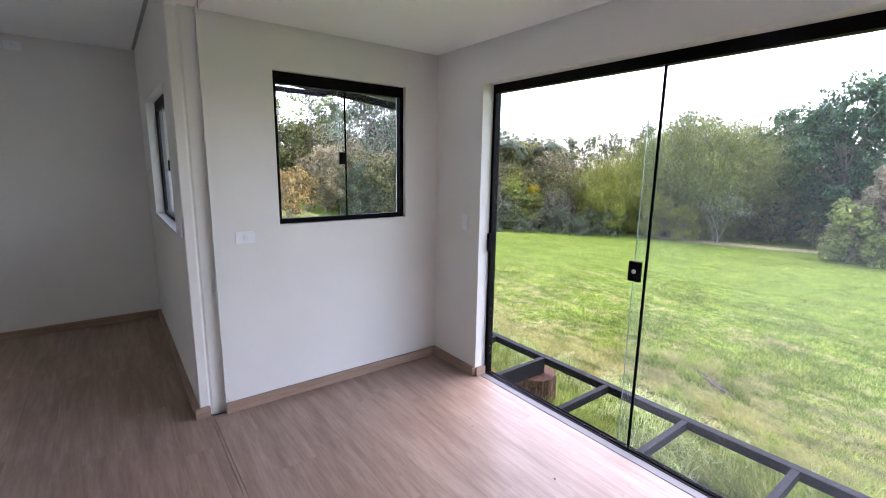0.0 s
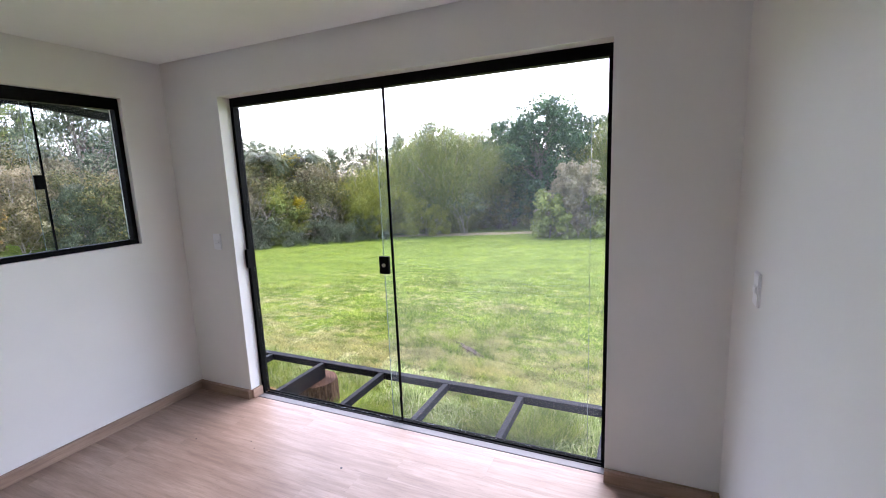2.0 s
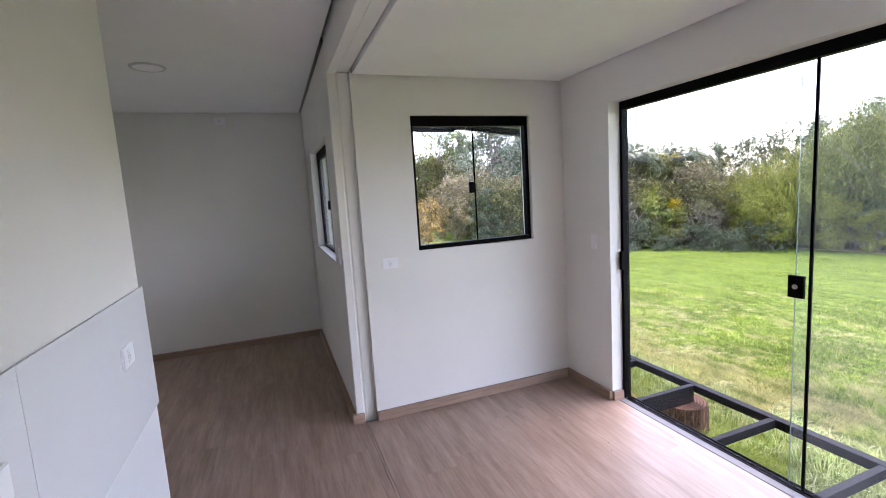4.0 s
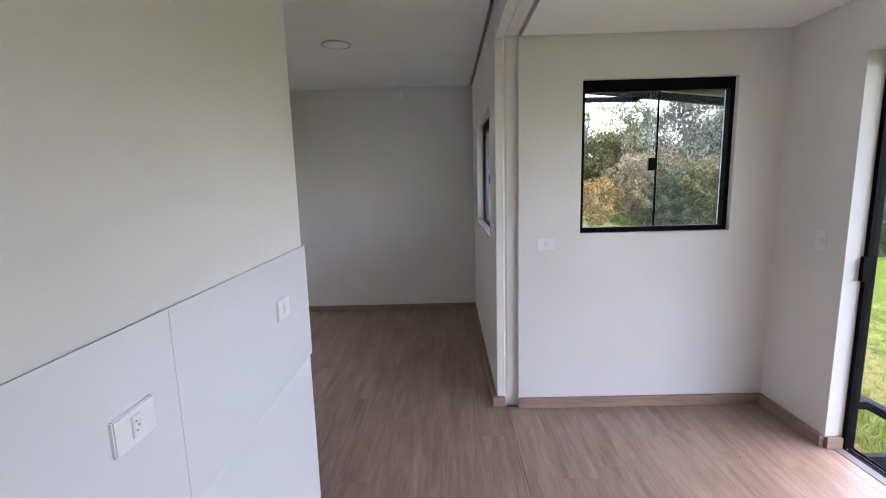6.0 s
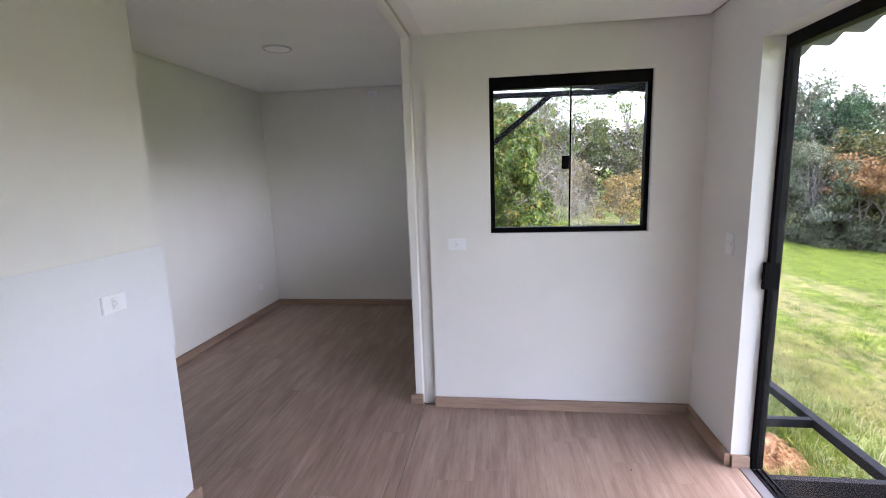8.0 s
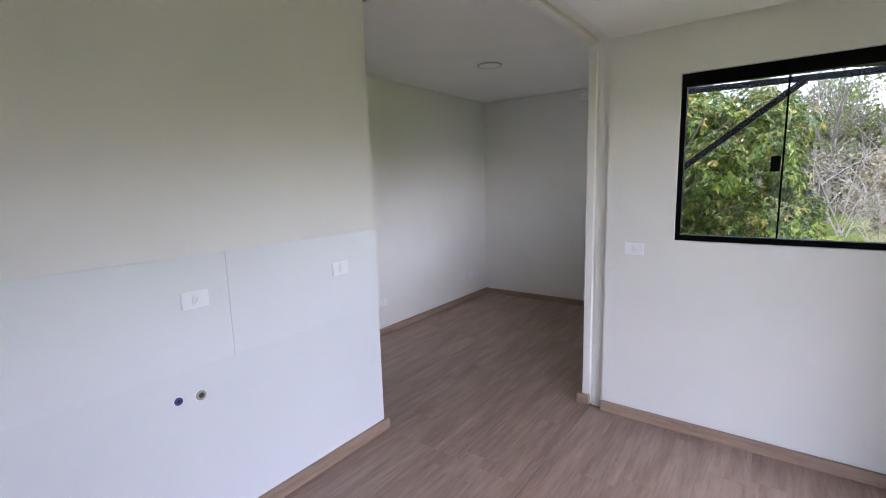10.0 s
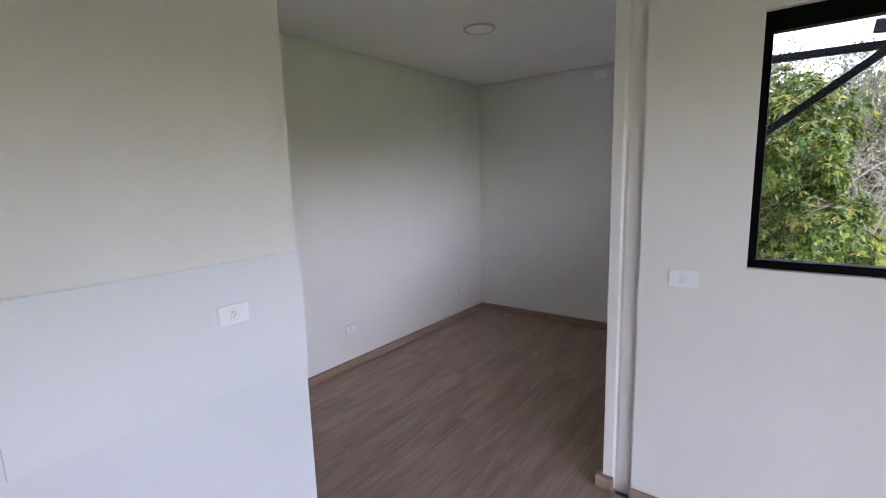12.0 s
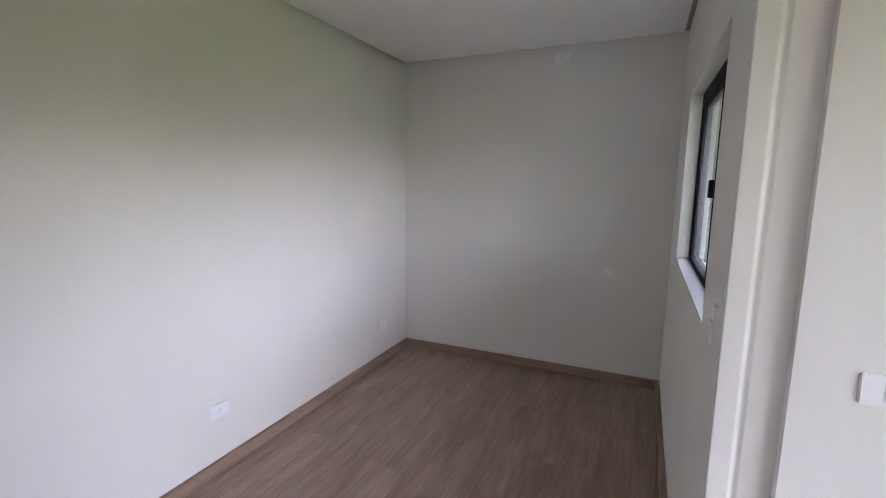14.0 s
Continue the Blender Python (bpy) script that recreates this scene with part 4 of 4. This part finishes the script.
def palm(name, seed, height, reach, fronds=17):
    """A slender trunk with arching fronds, each a rib with two rows of hanging leaflets."""
    rng = np.random.default_rng(seed)
    e = new(name)
    wood = Limbs()
    top = Vector((0.1, 0.0, height))
    wood.limb(Vector((0, 0, -0.2)), top, 0.1, 0.07, rng, 0.02, 6, 8)
    v, f = [], []
    for i in range(fronds):
        a, rise = 2.4 * i, rng.uniform(0.1, 0.95)
        out = Vector((math.cos(a), math.sin(a), 0))
        side = Vector((-math.sin(a), math.cos(a), 0))
        rib = [top + out * reach * u * (1.05 - 0.3 * rise) + Vector((0, 0, reach * (rise * u - 0.95 * u ** 2.2))) for u in [k / 12 for k in range(13)]]
        wood.tube(rib, [0.02 * (1 - 0.8 * k / 12) for k in range(13)], 4)
        for k in range(26):
            u = 1.5 + 10.4 * k / 26
            p = rib[int(u)].lerp(rib[int(u) + 1], u - int(u))
            for sgn in (-1, 1):
                ln = reach * 0.3 * rng.uniform(0.8, 1.15)
                tip = p + side * sgn * ln * 0.75 + out * ln * 0.4 - Vector((0, 0, ln * 0.55))
                w = out * 0.03
                b = len(v)
                v += [tuple(p - w), tuple(p + w), tuple(tip)]
                f.append((b, b + 1, b + 2))
    t = new("trunk", mesh_of("trunk", wood.v, wood.f, BARK))
    t.parent = e
    c = new("crown", mesh_of("crown", v, f, LEAF["grey"]))
    c.parent = e
    return e


grove(palm("palm", 61, 3.9, 1.5), "small feathery palm standing in the thicket", "palm", "palms", [(44.2, 23.0, 1.0, 0), (49.2, 23.8, 0.98, 70)])


# ---- deck frame, stump, roof ----
def deck_frame():
    e = empty("deck_frame", pose(2.42, -0.7, -0.03), label="unfinished black steel deck frame before the glass door", category="deck frame")
    inv = e.matrix_world.inverted()
    obs = [part("outer_beam", boxes((3.05, 3.112, -0.9, 4.4, -0.092, -0.03), bevel=0.004), DECK_STEEL, e)]
    for y in (-0.63, -0.02, 0.60, 1.22, 1.83, 2.47, 3.10, 3.71, 4.33):
        deep = 0.14 if abs(y - 2.47) < 0.01 else 0.06
        x0 = 2.405 if y < 3.2 else 2.2
        obs.append(part("joist", boxes((x0, 3.049, y - 0.021, y + 0.021, -0.032 - deep, -0.032), bevel=0.003), DECK_STEEL, e))
    obs.append(part("inner_beam", boxes((2.12, 2.2, 3.25, 4.4, -0.10, -0.03), bevel=0.004), DECK_STEEL, e))
    for o in obs:
        o.matrix_parent_inverse = inv


deck_frame()


def log_bark():
    """Cracked bark: dark upright furrows between reddish-brown plates."""
    m, t, b = base_material("log_bark", 0.9)
    b.inputs["Specular IOR Level"].default_value = 0.1
    n = mix(t, 0.45, noise_of(t, place(t, (1, 1, 0.12)), 26, 5, 0.65), noise_of(t, place(t, (1, 1, 0.3)), 70, 3, 0.7))
    t.links.new(ramp(t, n, [(0.36, (0.008, 0.005, 0.004)), (0.5, (0.075, 0.042, 0.024)), (0.64, (0.19, 0.115, 0.065))]), b.inputs["Base Color"])
    bump(t, b, n, 1.0, 0.02)
    return m


def stump():
    e = empty("tree_stump", pose(3.0, 2.52, -0.55), label="sawn wooden log standing upright under the deck frame", category="stump")
    rng = random.Random(5)
    bm = bmesh.new()
    n, prof = 36, [(0.0, 1.06), (0.12, 1.02), (0.25, 1.0), (0.36, 0.99), (0.372, 0.96)]
    f = [1 + 0.03 * math.sin(3 * k) + rng.uniform(-0.02, 0.02) for k in range(n)]
    rings = [[bm.verts.new((0.19 * q * f[i] * math.cos(2 * math.pi * i / n), 0.19 * q * f[i] * math.sin(2 * math.pi * i / n), h)) for i in range(n)] for h, q in prof]
    for a, b in zip(rings, rings[1:]):
        for i in range(n):
            bm.faces.new((a[i], a[(i + 1) % n], b[(i + 1) % n], b[i]))
    smooth(part("bark", bm, log_bark(), e, "rough brown bark"))
    bm = bmesh.new()
    bm.faces.new([bm.verts.new((0.185 * f[i] * math.cos(2 * math.pi * i / n), 0.185 * f[i] * math.sin(2 * math.pi * i / n), 0.3725)) for i in range(n)])
    m, t, b = base_material("sawn_wood", 0.9)
    b.inputs["Specular IOR Level"].default_value = 0.1
    w = node(t, "ShaderNodeTexWave", Scale=14.0, Distortion=3.0, Detail=2.0)
    w.wave_type, w.rings_direction = "RINGS", "Z"
    t.links.new(place(t), w.inputs["Vector"])
    t.links.new(ramp(t, w.outputs["Fac"], [(0.2, (0.05, 0.026, 0.017)), (0.8, (0.13, 0.07, 0.048))]), b.inputs["Base Color"])
    part("cut_face", bm, m, e, "weathered sawn top")


stump()


def roof_sheet(x0, x1, y0, y1):
    """Corrugated sheet that falls towards x1, with the wave's troughs 0.33 m apart."""
    bm = bmesh.new()
    n = int((y1 - y0) / 0.0275)
    grid = []
    for i in range(n + 1):
        y = y0 + (y1 - y0) * i / n
        w = -0.03 * math.cos(2 * math.pi * (y - 4.0) / 0.33)
        grid.append([bm.verts.new((x, y, 2.535 + 0.11 * (3.5 - x) + w + h)) for x, h in ((x1, 0), (x0, 0), (x0, 0.006), (x1, 0.006))])
    for a, b in zip(grid, grid[1:]):
        for k in range(4):
            bm.faces.new((a[k], b[k], b[(k + 1) % 4], a[(k + 1) % 4]))
    return bm


def canopy_roof():
    e = empty("canopy_roof", pose(1.0, 2.4, 2.9), label="dark corrugated roof on open steel brackets, unseen stretches added to block sky", category="roof")
    inv = e.matrix_world.inverted()
    # stretch before the door is unseen, added to dim the front room
    obs = [smooth(part("roof_sheet", roof_sheet(2.44, 3.5, -1.0, 5.65), GALV, e, "dark corrugated sheet")),
           # notch sheet is out of view; its extent is set by the back room's light
           smooth(part("roof_sheet", roof_sheet(0.56, 2.438, 3.23, 5.2), GALV, e, "dark corrugated sheet"))]

    def bar(name, a, b, half, size):
        a, b = Vector(a), Vector(b)
        bm = boxes((-half, half, -size / 2, size / 2, 0, (b - a).length), bevel=0.003)
        bmesh.ops.transform(bm, matrix=Matrix.Translation(a) @ (b - a).to_track_quat("Z", "Y").to_matrix().to_4x4(), verts=bm.verts)
        obs.append(part(name, bm, DECK_STEEL, e))
    bar("tie_beam", (0.53, 5.53, 2.523), (2.33, 5.53, 2.496), 0.03, 0.055)
    bar("rafter", (1.5, 5.59, 2.658), (3.42, 5.59, 2.447), 0.03, 0.09)
    bar("brace", (0.53, 5.53, 1.655), (1.60, 5.53, 2.49), 0.03, 0.06)
    bar("strut", (2.25, 5.53, 2.50), (2.55, 5.53, 2.56), 0.03, 0.055)
    for o in obs:
        o.matrix_parent_inverse = inv


canopy_roof()


# ---- loose earth and grass ----
def earth_heap():
    bm = bmesh.new()
    bmesh.ops.create_grid(bm, x_segments=90, y_segments=90, size=0.5)
    for v in bm.verts:
        d = math.hypot(v.co.x / 0.21, v.co.y / 0.42)
        d += 0.35 * noise.noise((v.co.x * 9, v.co.y * 9, 7))
        v.co.z = 0.045 * max(0.0, 1 - d) ** 0.7 + (0.05 * noise.noise((v.co.x * 11, v.co.y * 11, 1)) + 0.045 * noise.noise((v.co.x * 34, v.co.y * 34, 4))) * max(0.0, min(1.0, 1.6 - 1.5 * d)) - (0.06 if d > 1 else 0.0)
    m, t, b = base_material("orange_clay", 0.95)
    n = noise_of(t, place(t), 18, 5, 0.7)
    t.links.new(ramp(t, n, [(0.34, (0.1, 0.045, 0.018)), (0.5, (0.3, 0.15, 0.06)), (0.66, (0.48, 0.29, 0.15))]), b.inputs["Base Color"])
    bump(t, b, n, 0.8, 0.04)
    ob = smooth(part("earth_heap", bm, m))
    ob.location = (3.02, 3.42, ground_z(3.02, 3.42) + 0.01)
    tagged(ob, "heap of loose orange clay beside the deck frame", "earth heap")


earth_heap()


def ground_patch(name, cx, cy, rx, ry, turn, colours, label, category, seed):
    """A worn patch that follows the ground, with a ragged edge that dips under the grass."""
    bm = bmesh.new()
    bmesh.ops.create_grid(bm, x_segments=36, y_segments=36, size=1.0)
    c, s = math.cos(radians(turn)), math.sin(radians(turn))
    for v in bm.verts:
        d = math.hypot(v.co.x, v.co.y) + 0.45 * noise.noise((v.co.x * 3, v.co.y * 3, seed))
        px, py = v.co.x * rx, v.co.y * ry
        x, y = cx + c * px - s * py, cy + s * px + c * py
        v.co = Vector((x, y, ground_z(x, y) + 0.03 * min(1.0, max(-1.5, (0.8 - d) * 3)) + 0.008 * noise.noise((x * 9, y * 9, seed))))
    m, t, b = base_material(name + "_earth", 0.95)
    n = noise_of(t, place(t), 11, 5, 0.7)
    t.links.new(ramp(t, n, [(0.38, colours[0]), (0.62, colours[1])]), b.inputs["Base Color"])
    bump(t, b, n, 0.8, 0.03)
    tagged(smooth(part(name, bm, m)), label, category, kind="stuff")


ground_patch("wheel_rut", 4.8, 1.7, 0.42, 0.075, 55, ((0.03, 0.022, 0.013), (0.09, 0.065, 0.04)), "bare brown rut in the mown grass", "rut", 2.0)
ground_patch("leaf_litter", 19.2, 7.0, 5.0, 0.7, -70, ((0.14, 0.11, 0.05), (0.32, 0.26, 0.13)), "dry leaf litter at the foot of the trees", "leaf litter", 5.0)


def gravel():
    rng = np.random.default_rng(9)
    vs, fs = [], []
    for _ in range(5200):
        x, y = rng.uniform(2.42, 3.0), rng.uniform(2.85, 4.2)
        if rng.uniform() < abs(x - 2.66) * 2.4:
            continue
        s = rng.uniform(0.012, 0.028)
        z = ground_z(x, y) + s * 0.3
        k = len(vs)
        for p in ((1, 0, 0), (-1, 0, 0), (0, 1, 0), (0, -1, 0), (0, 0, 0.8), (0, 0, -0.6)):
            vs.append((x + p[0] * s * rng.uniform(0.7, 1.3), y + p[1] * s * rng.uniform(0.7, 1.3), z + p[2] * s))
        for a, b in ((0, 2), (2, 1), (1, 3), (3, 0)):
            fs += [(k + a, k + b, k + 4), (k + b, k + a, k + 5)]
    m, t, b = base_material("crushed_stone", 0.85)
    g = t.nodes.new("ShaderNodeNewGeometry")
    t.links.new(ramp(t, g.outputs["Random Per Island"], [(0, (0.18, 0.18, 0.19)), (1, (0.45, 0.45, 0.47))]), b.inputs["Base Color"])
    tagged(new("gravel", mesh_of("gravel", vs, fs, m)), "grey crushed stone along the house", "gravel", kind="stuff")


gravel()


def grass():
    rng = np.random.default_rng(3)
    n = 500000
    d = 1.2 + 15 * rng.uniform(0, 1, n) ** 1.35
    a = np.radians(rng.uniform(-5, 118, n))
    x, y = 2.0 + d * np.sin(a), 1.0 + d * np.cos(a)
    ok = ~((x < 2.5) & (y < 3.3)) & ~((x < 0.7) & (y < 6))
    x, y, d = x[ok], y[ok], d[ok]
    tuft = np.array([noise.noise((p * 0.9, q * 0.9, 5)) + 0.6 * noise.noise((p * 3.1, q * 3.1, 8)) for p, q in zip(x, y)])
    heap = (np.hypot((x - 3.02) / 0.2, (y - 3.42) / 0.4) < 1) | (np.hypot((x - 2.66) / 0.3, (y - 3.5) / 0.62) < 1)
    along, across = (x - 4.8) * 0.574 + (y - 1.7) * 0.819, (y - 1.7) * 0.574 - (x - 4.8) * 0.819
    rut = np.hypot(along / 0.34, across / 0.055) < 1
    keep = (tuft > -0.5) & ~heap & ~(rut & (rng.uniform(0, 1, len(x)) < 0.85))
    x, y, d, tuft = x[keep], y[keep], d[keep], tuft[keep]
    z = np.array([ground_z(p, q) for p, q in zip(x, y)])
    n = len(x)
    near = np.clip((4.6 - x) / 1.2, 0, 1)
    h = (0.022 + 0.05 * np.clip(tuft + 0.35, 0, 1) ** 1.5) * (1 + 1.1 * near) * rng.uniform(0.5, 1.4, n) * np.clip(1.4 - d * 0.11, 0.3, 1.2)
    w = 0.0026 + 0.00065 * d
    b = rng.uniform(0, 2 * np.pi, n)
    lean = rng.uniform(0.3, 2.0, n) * h
    dx, dy = np.cos(b), np.sin(b)
    px, py = -dy * w, dx * w
    v = np.stack((np.stack((x - px, y - py, z - 0.01), 1), np.stack((x + px, y + py, z - 0.01), 1), np.stack((x + dx * lean, y + dy * lean, z + h), 1)), 1).reshape(-1, 3)
    f = np.arange(n * 3).reshape(-1, 3)
    # long bending blades along the house, where the mower does not reach
    k = 34000
    lx, ly = 2.45 + 1.5 * rng.uniform(0, 1, k) ** 1.4, rng.uniform(-1.2, 6.0, k)
    clump = np.array([noise.noise((p * 4.0, q * 4.0, 11)) for p, q in zip(lx, ly)])
    pick = (clump > -0.12) & (np.hypot(lx - 3.0, ly - 2.52) > 0.22) & (np.hypot((lx - 2.82) / 0.45, (ly - 3.48) / 0.68) > 1)
    lx, ly, clump = lx[pick], ly[pick], clump[pick]
    k = len(lx)
    lz = np.array([ground_z(p, q) for p, q in zip(lx, ly)])
    lh = rng.uniform(0.06, 0.15, k) * (0.8 + 0.8 * np.clip(clump, 0, 1))
    b = rng.uniform(0, 2 * np.pi, k)
    dx, dy, out = np.cos(b), np.sin(b), lh * rng.uniform(0.3, 1.1, k)
    px, py = -dy * 0.0034, dx * 0.0034
    rows = [(lx - px, ly - py, lz - 0.01), (lx + px, ly + py, lz - 0.01), (lx + dx * out * 0.35 - px, ly + dy * out * 0.35 - py, lz + lh * 0.75),
            (lx + dx * out * 0.35 + px, ly + dy * out * 0.35 + py, lz + lh * 0.75), (lx + dx * out, ly + dy * out, lz + lh * 0.95)]
    base = np.arange(k)[:, None] * 5
    lv = np.stack([np.stack(r, 1) for r in rows], 1).reshape(-1, 3)
    lf = np.concatenate((base + np.array([[0, 1, 3]]), base + np.array([[0, 3, 2]]), base + np.array([[2, 3, 4]])))
    pale = leaf_material("long_grass_blade", [(0, (0.17, 0.23, 0.05)), (0.45, (0.34, 0.42, 0.12)), (0.8, (0.47, 0.52, 0.2)), (1, (0.6, 0.56, 0.32))], 0.5)
    tagged(new("long_grass", mesh_of("long_grass", lv.tolist(), lf.tolist(), pale)), "long pale green grass under the deck frame", "grass", kind="stuff")
    m = leaf_material("grass_blade", [(0, (0.08, 0.13, 0.008)), (0.4, (0.18, 0.265, 0.03)), (0.74, (0.31, 0.4, 0.06)), (0.9, (0.42, 0.44, 0.11)), (1, (0.55, 0.5, 0.25))], 0.5)
    m.node_tree.nodes["Principled BSDF"].inputs["Specular IOR Level"].default_value = 0.2
    t = m.node_tree
    dry = t.nodes["Hue/Saturation/Value"].outputs[0]
    for link in list(t.links):
        if link.from_socket == dry:
            end = link.to_socket
            t.links.new(mix(t, 1.0, mix(t, straw_patches(t), dry, (0.44, 0.38, 0.18)), mown_rows(t), "MULTIPLY"), end)
    tagged(new("grass", mesh_of("grass", v.tolist(), f.tolist(), m)), "short green grass with dry straw blades", "grass", kind="stuff")


grass()


# ---- laminate planks ----
def planks(parent_name, label, x0, x1, y0, y1, seed):
    base = tagged(part(parent_name, boxes((x0, x1, y0, y1, -0.0135, -0.011)), SKIRT_Y), label, "floor", kind="structure")
    rng = random.Random(seed)
    wide, long, made = 0.196, 1.29, {}
    x = x0
    while x < x1 - 0.001:
        xe = min(x + wide, x1)
        y = y0 - rng.uniform(0.05, 1.2)
        while y < y1 - 0.001:
            a, b = max(y, y0), min(y + long, y1)
            if b - a > 0.02:
                key = (round(xe - x, 3), round(b - a, 3))
                if key not in made:
                    w, l, g = (xe - x) / 2 - 0.0001, (b - a) / 2 - 0.0001, 0.0003
                    made[key] = mesh_of("plank", [(-w, -l, -0.0108), (w, -l, -0.0108), (w, l, -0.0108), (-w, l, -0.0108), (-w, -l, -g), (w, -l, -g), (w, l, -g), (-w, l, -g),
                                                  (-w + g, -l + g, 0), (w - g, -l + g, 0), (w - g, l - g, 0), (-w + g, l - g, 0)],
                                        [(0, 1, 5, 4), (1, 2, 6, 5), (2, 3, 7, 6), (3, 0, 4, 7), (4, 5, 9, 8), (5, 6, 10, 9), (6, 7, 11, 10), (7, 4, 8, 11), (8, 9, 10, 11)], WOOD)
                ob = new("plank", made[key])
                ob.parent = base
                ob.location = ((x + xe) / 2, (a + b) / 2, 0)
            y += long
        x = xe


planks("floor_1", "greyish-brown oak laminate floor of the front room", 0.464, X_E + 0.0, Y_S, Y_N, 1)
planks("floor_2", "greyish-brown oak laminate floor of the kitchen", X_K, 0.4438, Y_S, Y_K, 2)
planks("floor_3", "greyish-brown oak laminate floor of the back room", X_W, X_P, Y_K + 0.0002, Y_N2, 3)
planks("floor_4", "greyish-brown oak laminate floor of the passage", X_P + 0.0002, 0.4438, Y_K + 0.0002, 3.086, 4)
